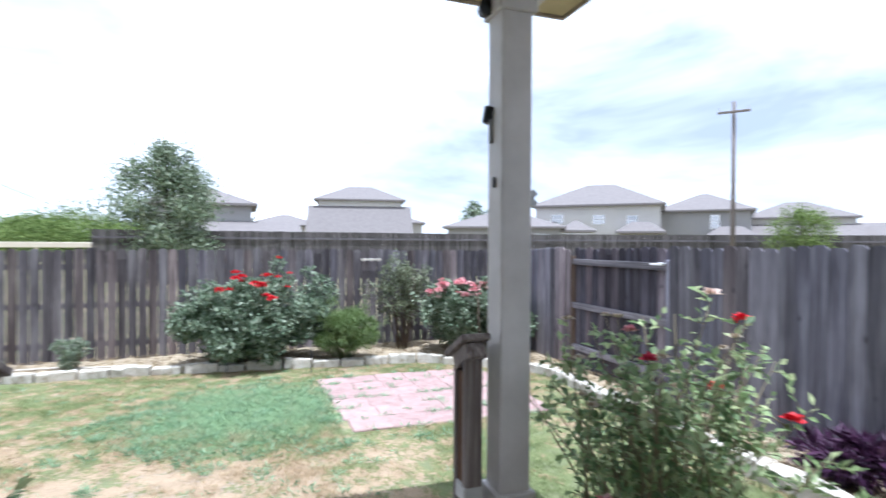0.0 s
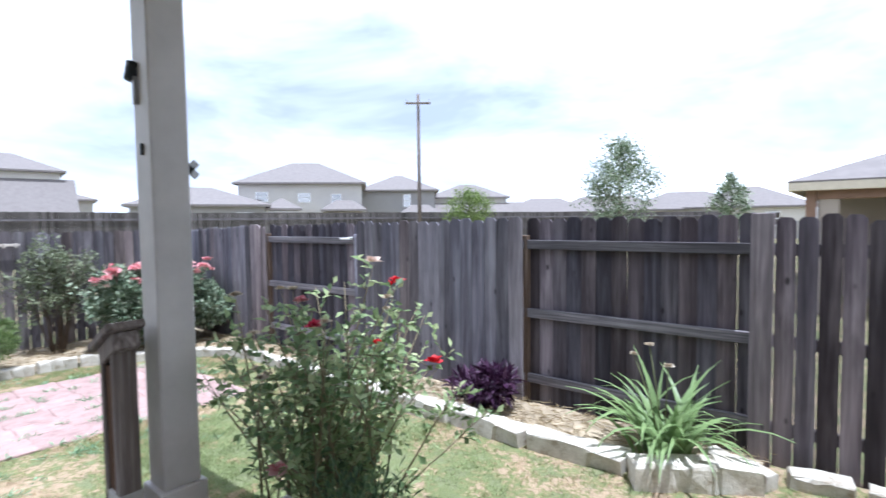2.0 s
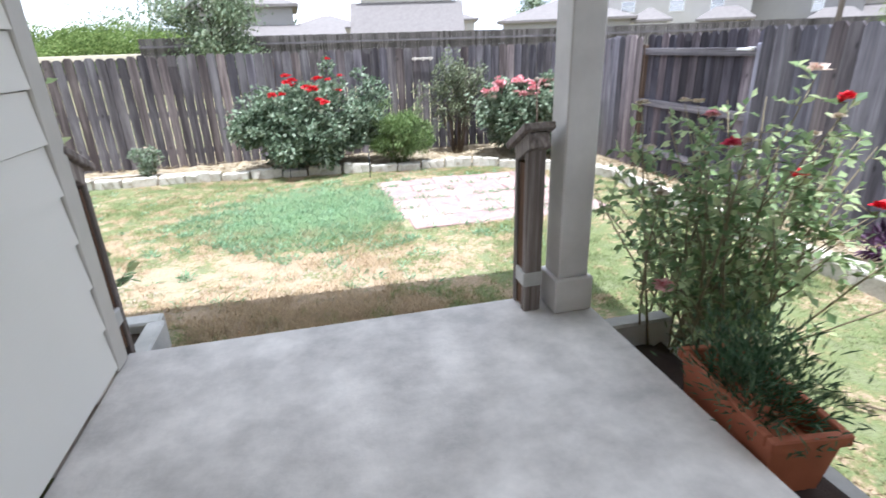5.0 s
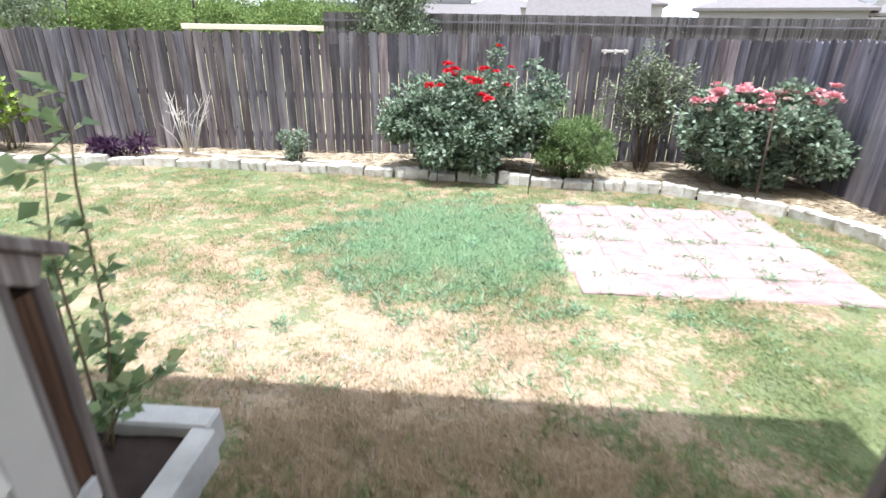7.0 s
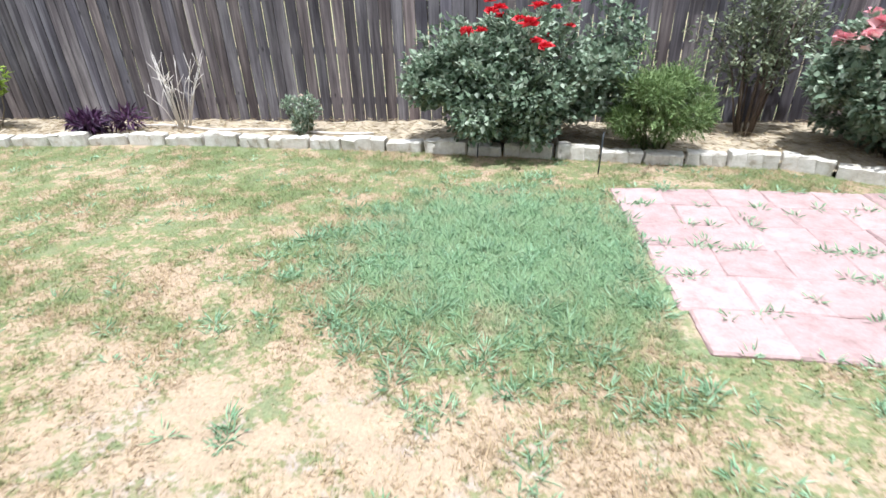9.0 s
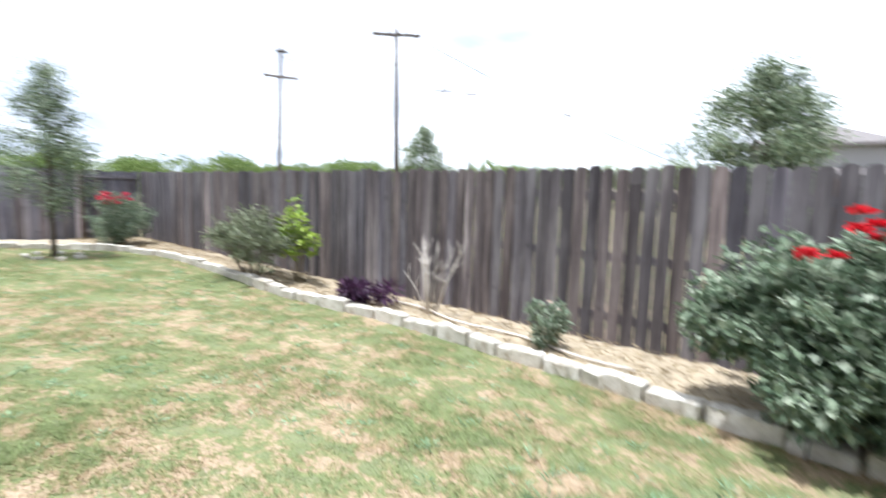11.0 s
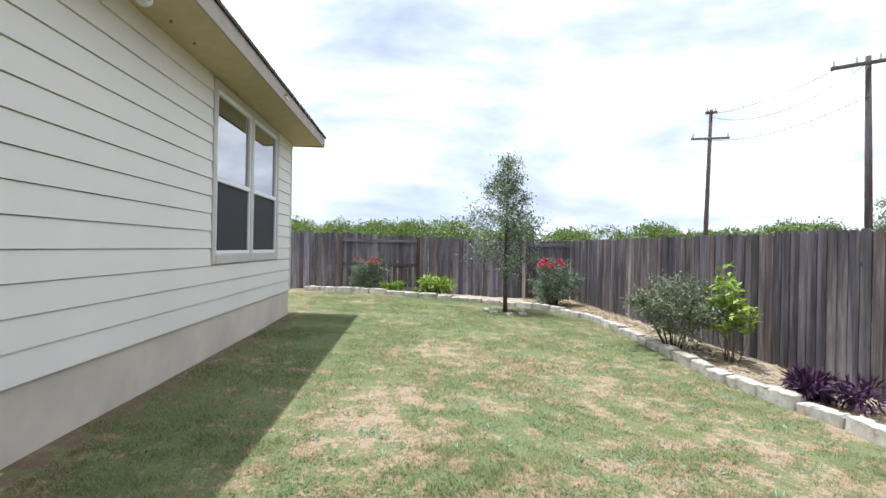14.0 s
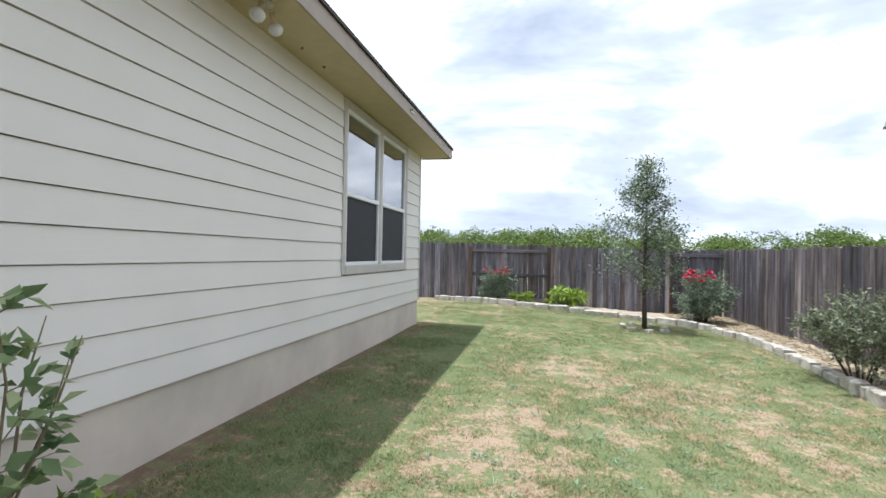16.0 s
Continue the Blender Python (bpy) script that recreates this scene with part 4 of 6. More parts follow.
def build_border():
    rng = random.Random(8)
    b = thing("stone_border", "low border of rough white limestone blocks", "garden border")
    meshes = [stone_mesh("stone", rng.uniform(0.34, 0.5), rng.uniform(0.13, 0.17), rng.uniform(0.15, 0.19), rng, M_STONE) for _ in range(9)]
    run = BORDER[:]
    total = sum((Vector(run[k + 1]) - Vector(run[k])).length for k in range(len(run) - 1))
    long = [stone_mesh("stone", rng.uniform(0.7, 0.9), rng.uniform(0.16, 0.19), rng.uniform(0.19, 0.22), rng, M_STONE, 0.025) for _ in range(4)]
    d, side = 0.0, False
    while d < total - 0.2:
        me = rng.choice(long if side else meshes)
        ln = max(v.co.x for v in me.vertices) * 2
        mid, acc = d + ln / 2, 0.0
        for k in range(len(run) - 1):
            seg = Vector(run[k + 1]) - Vector(run[k])
            if acc + seg.length >= mid or k == len(run) - 2:
                p = Vector(run[k]) + seg * ((mid - acc) / seg.length)
                ang = math.degrees(math.atan2(seg.y, seg.x))
                break
            acc += seg.length
        side = p.x > 3.3 and p.y < 3.2
        ob = new("stone", me)
        ob.parent = b
        ob.matrix_basis = pose(p.x, p.y, ground_z(p.x, p.y) - 0.05 + rng.uniform(-0.012, 0.012), rng.uniform(-3, 3), rng.uniform(-2, 2), ang + rng.uniform(-4, 4))
        d += ln + 0.012
    for x, y, a in ((4.12, -1.88, 62), (4.22, -2.32, -80), (4.2, -2.78, -88), (4.2, -3.25, -90), (4.22, -3.7, -92)):
        ob = new("stone", rng.choice(meshes))
        ob.parent = b
        ob.matrix_basis = pose(x, y, ground_z(x, y) - 0.06, 2, 1, a)


def build_pavers():
    """A square of red pavers laid in the lawn, a little uneven, with grass in the joints."""
    rng = random.Random(12)
    p = thing("paving", "sun-bleached pink paver patio with weeds in the joints", "paving", kind="structure")
    size = 0.4
    me = [stone_mesh("paver", size * 0.985, 0.364, 0.05, rng, M_PAVER, 0.006) for _ in range(5)]
    for j in range(6):
        for i in range(6):
            u = (i + 0.5) * size + rng.uniform(-0.012, 0.012)
            v = (j + 0.5) * 0.38
            x, y = 0.75 + u * 0.98 + 0.07 * v * (1 - u / 2.6), 4.78 - v * 0.98
            ob = new("paver", rng.choice(me))
            ob.parent = p
            ob.matrix_basis = pose(x, y, ground_z(x, y) - 0.03 + rng.uniform(-0.007, 0.007), rng.uniform(-1.2, 1.2), rng.uniform(-1.2, 1.2), -1 + rng.uniform(-1.6, 1.6) + (180 if rng.random() < 0.5 else 0))


def build_step():
    rng = random.Random(2)
    s = thing("step", "low step of red square pavers before the porch", "step", kind="structure")
    me = [stone_mesh("step_paver", 0.285, 0.3, 0.07, rng, M_STEP, 0.004) for _ in range(3)]
    for i in range(6):
        x = -0.72 + i * 0.292
        ob = new("step_paver", rng.choice(me))
        ob.parent = s
        ob.matrix_basis = pose(x, 0.25, 0.13 + rng.uniform(-0.004, 0.004), 0, 0, rng.uniform(-0.8, 0.8))
    box("step_base", -0.86, 0.88, 0.09, 0.39, -0.05, 0.135, M_SOIL, s, 0.01)


build_ground()
build_bed()
build_fences()
build_house()
build_patio()
build_porch_post()
stair_rail(-0.965, 0.03, 0.17, 1.32, 0.2, "grey weathered timber rail beside the house corner")
stair_rail(1.03, -0.09, 0.07, 1.3, PATIO_Z, "grey weathered timber rail beside the porch post")
build_border()
build_step()


# ---- plants ----
def bush(name, label, category, at, size, n, mat, stem_mat, seed, leaf=(0.055, 0.032), stems=9, lumps=16, blooms=(), group="", low=0.05, hollow=0.35, fill=1.0, shoots=0, lobes=()):
    """A shrub: woody stems, a crown of leaves gathered in lumps with gaps, and blooms as separate parts.
    blooms: (material, label, dx, dy, z, radius)."""
    rng = np.random.default_rng(seed)
    x, y = at
    z0 = ground_z(x, y) + (0.04 if inside_bed(x, y) else 0.0)
    t = thing(name, label, category, group, at=(x, y, z0))
    rx, ry, rz = size
    mid = rz * (0.5 + low)
    paths, tips = [], []
    for i in range(stems):
        a = 2 * math.pi * i / stems + rng.uniform(-0.3, 0.3)
        r = rng.uniform(0.35, 0.85)
        top = Vector((rx * r * math.cos(a), ry * r * math.sin(a), rz * rng.uniform(0.55, 0.95)))
        p0 = Vector((0.07 * math.cos(a), 0.07 * math.sin(a), -0.05))
        mid_p = p0.lerp(top, 0.5) + Vector((0, 0, 0.1 * rz))
        paths.append([(p0, 0.012), (mid_p, 0.008), (top, 0.003)])
        tips.append(top)
    tube_part("stem", paths, stem_mat, t, 5)
    C, O = [], []
    for i in range(lumps):
        u = rng.normal(0, 1, 3)
        u /= np.linalg.norm(u)
        k = rng.uniform(0.45, 0.88)
        zc = rz * (0.5 + low) + u[2] * rz * (0.5 - low) * k
        c = np.array([u[0] * rx * k, u[1] * ry * k, zc])
        m = n // lumps
        d = rng.normal(0, 1, (m, 3))
        d /= np.linalg.norm(d, axis=1, keepdims=True)
        s = np.array([rx, ry, rz * 0.5]) * rng.uniform(0.3, 0.5) * fill
        rad = rng.uniform(hollow, 1.0, (m, 1)) ** 0.6
        C.append(c + d * rad * s)
        O.append(d)
    for dx, dy, zc, r, m in lobes:
        d = rng.normal(0, 1, (m, 3))
        d /= np.linalg.norm(d, axis=1, keepdims=True)
        C.append(np.array([dx, dy, zc]) + d * rng.uniform(0.1, 1.0, (m, 1)) ** 0.5 * r * np.array([1, 1, 0.85]))
        O.append(d)
    twigs = []
    for i in range(shoots):
        u = rng.normal(0, 1, 3)
        u[2] = abs(u[2]) + 0.3
        u /= np.linalg.norm(u)
        p = np.array([u[0] * rx, u[1] * ry, rz * 0.5 + u[2] * rz * 0.5]) * 0.8
        q = p + u * rng.uniform(0.15, 0.42) * np.array([1, 1, 1.1])
        twigs.append([(Vector(p * 0.7), 0.005), (Vector(q), 0.002)])
        w = rng.uniform(0, 1, (46, 1))
        C.append(p * (1 - w) + q * w + rng.normal(0, 0.035, (46, 3)))
        O.append(np.tile(u, (46, 1)) + rng.normal(0, 0.8, (46, 3)))
    if twigs:
        tube_part("twig", twigs, stem_mat, t, 4)
    C, O = np.concatenate(C), np.concatenate(O)
    ok = C[:, 2] > 0.02
    C, O = C[ok], O[ok]
    v, f = leaves(rng, C, O, *leaf)
    leaf_part("foliage", v, f, mat, t)
    for bm_, lab, dx, dy, bz, r in blooms:
        bloom(t, rng, (dx, dy, bz), r, bm_, lab)
    return t


def bloom(parent, rng, at, r, mat, label):
    """One flower: rings of cupped petals round a core."""
    V, F, k = [], [], 0
    at = np.array(at)
    for ring, (m, tilt, s) in enumerate(((6, 0.3, 1.0), (6, 0.85, 0.85), (5, 1.7, 0.7), (3, 3.5, 0.5))):
        a = np.arange(m) * 2 * np.pi / m + ring * 0.6 + rng.uniform(0, 1)
        o = np.column_stack([np.cos(a), np.sin(a), np.full(m, tilt)])
        o /= np.linalg.norm(o, axis=1, keepdims=True)
        c = at + o * 0.12 * r
        v, f = leaves(rng, c, o, r * 1.1 * s, r * 1.15 * s, 0.0, 0.08)
        V.append(v)
        F.append(f + k)
        k += len(v)
    return leaf_part("bloom", np.concatenate(V), np.concatenate(F), mat, parent, label)


def rose_bushes():
    rng = random.Random(5)
    red = [(M_RED, "red rose bloom", rng.uniform(-0.5, 0.55), rng.uniform(-0.6, -0.1), rng.uniform(1.05, 1.4), rng.uniform(0.04, 0.075)) for _ in range(12)]
    red += [(M_RED, "red rose bloom", 0.08, -0.6, 1.2, 0.1), (M_RED, "red rose bloom", 0.22, -0.68, 1.02, 0.085), (M_RED, "red rose bloom", -0.2, -0.2, 1.32, 0.07), (M_RED, "red rose bloom", 0.34, -0.1, 1.6, 0.05)]
    bush("rose_bush", "broad dark green rose bush with red blooms against the fence", "rose bush", (-0.03, 6.1), (1.14, 0.72, 1.22), 21000, M_ROSELEAF, M_STEM, 21, leaf=(0.074, 0.052), lumps=46, shoots=60, fill=0.72, blooms=red,
         lobes=[(0.98, 0.1, 1.15, 0.22, 170), (0.8, 0.15, 1.36, 0.12, 50), (1.12, 0.12, 1.0, 0.2, 160), (0.32, 0.05, 1.5, 0.12, 90), (-0.95, -0.2, 0.62, 0.26, 600), (-0.35, -0.55, 0.42, 0.3, 700), (0.15, -0.5, 0.3, 0.26, 500)], group="rose bushes")
    pink = [(M_PINK, "pink rose bloom", rng.uniform(-0.8, 0.8), rng.uniform(-0.6, 0.0), rng.uniform(0.98, 1.24), rng.uniform(0.06, 0.1)) for _ in range(44)]
    pink += [(M_PALE, "faded rose bloom", rng.uniform(-0.75, 0.75), rng.uniform(-0.55, 0.1), rng.uniform(0.8, 1.15), 0.05) for _ in range(10)]
    bush("rose_bush", "rounded green rose bush covered in fading pink blooms", "rose bush", (3.42, 5.75), (0.98, 0.78, 1.14), 18500, M_ROSELEAF, M_STEM, 22, leaf=(0.074, 0.052), lumps=40, shoots=46, fill=0.74, blooms=pink,
         lobes=[(0.7, -0.35, 0.5, 0.34, 900), (-0.55, -0.2, 1.05, 0.24, 450), (0.35, -0.1, 1.12, 0.22, 380)], group="rose bushes")
    hot = [(M_HOTPINK, "hot pink rose bloom", rng.uniform(-0.1, 0.6), rng.uniform(-0.5, 0.1), rng.uniform(0.88, 1.16), 0.085) for _ in range(20)]
    bush("rose_bush", "small rose bush with hot pink blooms in the fence corner", "rose bush", (-13.35, 5.9), (0.66, 0.6, 1.1), 7000, M_ROSELEAF, M_STEM, 23, lumps=14, shoots=20, blooms=hot, group="rose bushes")
    hot = [(M_HOTPINK, "hot pink rose bloom", rng.uniform(-0.05, 0.35), rng.uniform(-0.3, 0.3), rng.uniform(0.66, 0.9), 0.075) for _ in range(11)]
    bush("rose_bush", "low rose bush with a few red blooms at the far fence", "rose bush", (-14.65, 1.05), (0.36, 0.5, 0.8), 3600, M_ROSELEAF, M_STEM, 24, lumps=10, shoots=12, blooms=hot, group="rose bushes")


def shrubs():
    bush("shrub", "feathery light green shrub beside the rose bush", "shrub", (1.3, 5.75), (0.48, 0.42, 0.8), 11000, M_FERN, M_STEM, 31, leaf=(0.075, 0.011), lumps=24, shoots=30, fill=0.8)
    bush("shrub", "leggy olive shrub with bare lower stems", "shrub", (2.4, 6.45), (0.52, 0.3, 1.62), 2300, M_OLIVE, M_BARK, 32, leaf=(0.06, 0.032), stems=16, lumps=26, low=0.14, shoots=22, fill=0.7)
    bush("shrub", "small green shrub with pale tips in the bed", "shrub", (-2.52, 6.3), (0.25, 0.22, 0.52), 1200, M_ROSELEAF, M_STEM, 33, leaf=(0.05, 0.02), lumps=9,
         blooms=[(M_PALE, "pale bloom", 0.03, -0.03, 0.46, 0.025), (M_PALE, "pale bloom", -0.07, -0.04, 0.42, 0.02), (M_PALE, "pale bloom", 0.1, 0, 0.4, 0.02)])
    bush("shrub", "sprawling olive green shrub leaning over the stone border", "shrub", (-7.72, 6.1), (0.95, 0.5, 0.92), 3200, M_OLIVE, M_BARK, 34, leaf=(0.062, 0.026), lumps=26, shoots=80, fill=0.7)
    canes = [(-0.35, -0.05, 1.0), (-0.2, 0.05, 1.2), (-0.05, -0.1, 1.28), (0.1, 0.0, 1.1), (0.25, -0.1, 1.15), (0.42, -0.12, 0.92), (0.6, -0.1, 0.82), (0.3, -0.2, 0.72), (0.0, -0.2, 0.9), (-0.15, -0.15, 0.75)]
    cane_rose("shrub", "airy bright yellow-green shrub against the fence", (-6.95, 6.45), canes, 35, M_LIGHTLEAF, 22, (0.11, 0.06), bare=0.5, category="shrub")
    for at, s, n, sd in (((-5.1, 6.3), (0.42, 0.3, 0.26), 800, 36), ((4.05, 0.2), (0.26, 0.36, 0.4), 900, 37)):
        bush("purple_plant", "dark purple leafy ground plant in the bed", "plant", at, s, n, M_PURPLE, M_PURPLE, sd, leaf=(0.13, 0.032), lumps=11, group="purple plants")
    bush("shrub", "lime green leafy plant at the far stone border", "plant", (-14.35, 2.9), (0.3, 0.5, 0.45), 420, M_LIGHTLEAF, M_STEM, 38, leaf=(0.2, 0.06), lumps=8)
    bush("shrub", "small lime green plant at the far stone border", "plant", (-14.4, 1.75), (0.2, 0.26, 0.3), 220, M_LIGHTLEAF, M_STEM, 39, leaf=(0.14, 0.05), lumps=5)


def dead_shrub():
    rng = random.Random(6)
    t = thing("dead_shrub", "bare bleached branches of a dead shrub", "dead shrub", at=(-4.15, 6.42, ground_z(-4.15, 6.42) + 0.03))
    paths = []
    for i in range(17):
        a = rng.uniform(0, 2 * math.pi)
        r, h = rng.uniform(0.1, 0.55), rng.uniform(0.45, 0.98)
        p0 = Vector((0.05 * math.cos(a), 0.04 * math.sin(a), -0.03))
        p2 = Vector((r * math.cos(a), 0.55 * r * math.sin(a), h))
        p1 = p0.lerp(p2, 0.5) + Vector((rng.uniform(-0.05, 0.05), 0, 0.06))
        paths.append([(p0, 0.008), (p1, 0.005), (p2, 0.002)])
        for k in range(2):
            q = p1.lerp(p2, rng.uniform(0.1, 0.7))
            paths.append([(q, 0.005), (q + Vector((rng.uniform(-0.16, 0.16), rng.uniform(-0.08, 0.08), rng.uniform(0.05, 0.2))), 0.002)])
    tube_part("branch", paths, M_DEAD, t, 5)


def strap_plant(at, n, length, seed, mat, label):
    """A clump of long arching strap leaves."""
    rng = np.random.default_rng(seed)
    x, y = at
    t = thing("strap_leaf_plant", label, "plant", at=(x, y, ground_z(x, y) + 0.04))
    for i in range(n):
        vs, fs = [], []
        a = rng.uniform(0, 2 * math.pi)
        L = length * rng.uniform(0.55, 1.15)
        w = rng.uniform(0.014, 0.027)
        droop = rng.uniform(0.3, 1.45)
        el = rng.uniform(1.1, 1.52)
        d = np.array([math.cos(a), math.sin(a)])
        s = np.array([-d[1], d[0]])
        p = np.array([d[0] * 0.05 + rng.normal(0, 0.05), d[1] * 0.05 + rng.normal(0, 0.1), 0.0])
        k = len(vs)
        steps = 7
        for j in range(steps):
            ww = w * (1.0 if j < 4 else (steps - 1 - j) / 3.0 + 0.05)
            vs.append(tuple(p + np.array([s[0] * ww, s[1] * ww, 0.004])))
            vs.append(tuple(p))
            vs.append(tuple(p - np.array([s[0] * ww, s[1] * ww, -0.004])))
            e = el - droop * (j / (steps - 1)) * 1.9
            p = p + np.array([d[0] * math.cos(e), d[1] * math.cos(e), math.sin(e)]) * (L / (steps - 1))
            p[2] = max(p[2], 0.01)
        for j in range(steps - 1):
            b = k + 3 * j
            fs += [(b, b + 1, b + 4, b + 3), (b + 1, b + 2, b + 5, b + 4)]
        link_mesh("leaf", vs, fs, mat, t, "", True)
    rg = np.random.default_rng(seed + 1)
    for dx, dy, h in ((-0.05, 0.2, 0.72), (0.05, 0.12, 0.78), (-0.08, -0.05, 0.68)):
        tube_part("flower_stalk", [[(Vector((0, 0, 0)), 0.006), (Vector((dx * 0.5, dy * 0.5, h * 0.6)), 0.005), (Vector((dx, dy, h)), 0.004)]], M_STEM, t, 5, "thin dry flower stalk")
        bloom(t, rg, (dx, dy, h), 0.035, M_SPENT, "withered pale flower head")
    return t


def cane_rose(name, label, at, canes, seed, mat, n_leaf=26, leaf=(0.07, 0.05), blooms=(), base_z=None, base=0.08, bare=0.22, category="rose bush"):
    """A lanky rose: canes with side twigs and loose leaves along them. canes: (dx, dy, height)."""
    rng = np.random.default_rng(seed)
    x, y = at
    z0 = ground_z(x, y) if base_z is None else base_z
    t = thing(name, label, category, at=(x, y, z0))
    paths, C, O = [], [], []
    for dx, dy, h in list(canes) + [(b[2], b[3], b[4] - 0.01) for b in blooms]:
        p0 = Vector((rng.uniform(-base, base), rng.uniform(-base, base) * 0.8, -0.04))
        p3 = Vector((dx, dy, h))
        p1 = p0.lerp(p3, 0.35) + Vector((rng.uniform(-0.05, 0.05), rng.uniform(-0.05, 0.05), 0.05))
        p2 = p0.lerp(p3, 0.7) + Vector((rng.uniform(-0.05, 0.05), rng.uniform(-0.05, 0.05), 0.05))
        pts = [p0, p1, p2, p3]
        paths.append([(p, r) for p, r in zip(pts, (0.0075, 0.006, 0.0045, 0.002))])
        for k in range(n_leaf):
            s = rng.uniform(bare, 1.0) * 2.999
            i = int(s)
            q = pts[i].lerp(pts[i + 1], s - i)
            d = Vector((rng.normal(), rng.normal(), rng.uniform(-0.2, 0.8))).normalized()
            if k % 4 == 0:
                L = rng.uniform(0.06, 0.2)
                e = q + d * L
                paths.append([(q, 0.0028), (e, 0.0012)])
                for u in range(4):
                    C.append(q.lerp(e, 0.3 + 0.23 * u))
                    O.append(d)
            C.append(q + d * 0.02)
            O.append(d)
    tube_part("cane", paths, M_CANE, t, 4)
    v, f = leaves(rng, np.array([tuple(c) for c in C]), np.array([tuple(o) for o in O]), leaf[0], leaf[1], 0.1, 0.5)
    leaf_part("foliage", v, f, mat, t)
    for bm_, lab, dx, dy, bz, r in blooms:
        bloom(t, rng, (dx, dy, bz), r, bm_, lab)
    return t


M_CANE = plain("rose_cane", (0.2, 0.165, 0.1), 0.7)


def porch_roses():
    rng = random.Random(14)
    canes = []
    for i in range(40):
        a = rng.uniform(0, 2 * math.pi)
        r = rng.uniform(0.15, 1.0)
        canes.append((r * math.cos(a), r * math.sin(a) * 0.8, rng.uniform(0.7, 1.12) * (1.45 - 0.5 * r)))
    fl = [(M_PALE, "pale pink rose bloom", 0.29, -0.02, 1.5, 0.042), (M_RED, "red rose bloom", 0.33, -0.15, 1.39, 0.045), (M_RED, "red rose bloom", 0.12, -0.2, 1.1, 0.04),
          (M_RED, "red rose bloom", 0.4, -0.35, 0.97, 0.045), (M_HOTPINK, "pink rose bloom", -0.25, -0.2, 1.25, 0.04), (M_PINK, "pink rose bloom", -0.4, -0.12, 0.62, 0.05), (M_PINK, "pink rose bloom", -0.1, 0.1, 1.32, 0.04)]
    fl += [(M_SPENT, "withered rose head", rng.uniform(-0.5, 0.6), rng.uniform(-0.4, 0.4), rng.uniform(0.9, 1.42), 0.028) for _ in range(16)]
    cane_rose("rose_bush", "tall lanky rose bush with red and pale blooms beside the porch", (1.88, -0.38), canes, 41, M_POTROSE, 25, (0.058, 0.036), fl, 0.08, 0.28, 0.3)
    c2 = [(0.2, 0.08, 1.48), (0.1, 0.02, 1.2), (-0.05, 0.05, 0.85), (0.16, 0.05, 0.42), (0.32, 0.02, 0.36)]
    cane_rose("rose_bush", "thin young rose with sparse leaves in the stone planter", (-1.4, 0.66), c2, 42, M_POTROSE, 26, (0.075, 0.055), (), 0.2)
    c3 = [(-0.05, 0.05, 1.1), (-0.2, 0.08, 1.02), (-0.32, 0.05, 0.85), (-0.4, 0.02, 0.92), (0.05, 0.02, 0.9), (-0.12, 0.1, 0.72), (0.1, 0.1, 0.55), (-0.3, 0.12, 0.4), (0.02, 0.12, 0.35)]
    cane_rose("rose_bush", "thin rose with large dark leaves in the stone planter", (-1.93, 0.6), c3, 44, M_POTROSE, 15, (0.085, 0.06), (), 0.2)
    bush("shrub", "small leafy green weed beside the foundation", "plant", (-2.42, 0.62), (0.2, 0.16, 0.34), 200, M_LIGHTLEAF, M_STEM, 43, leaf=(0.09, 0.055), lumps=5)


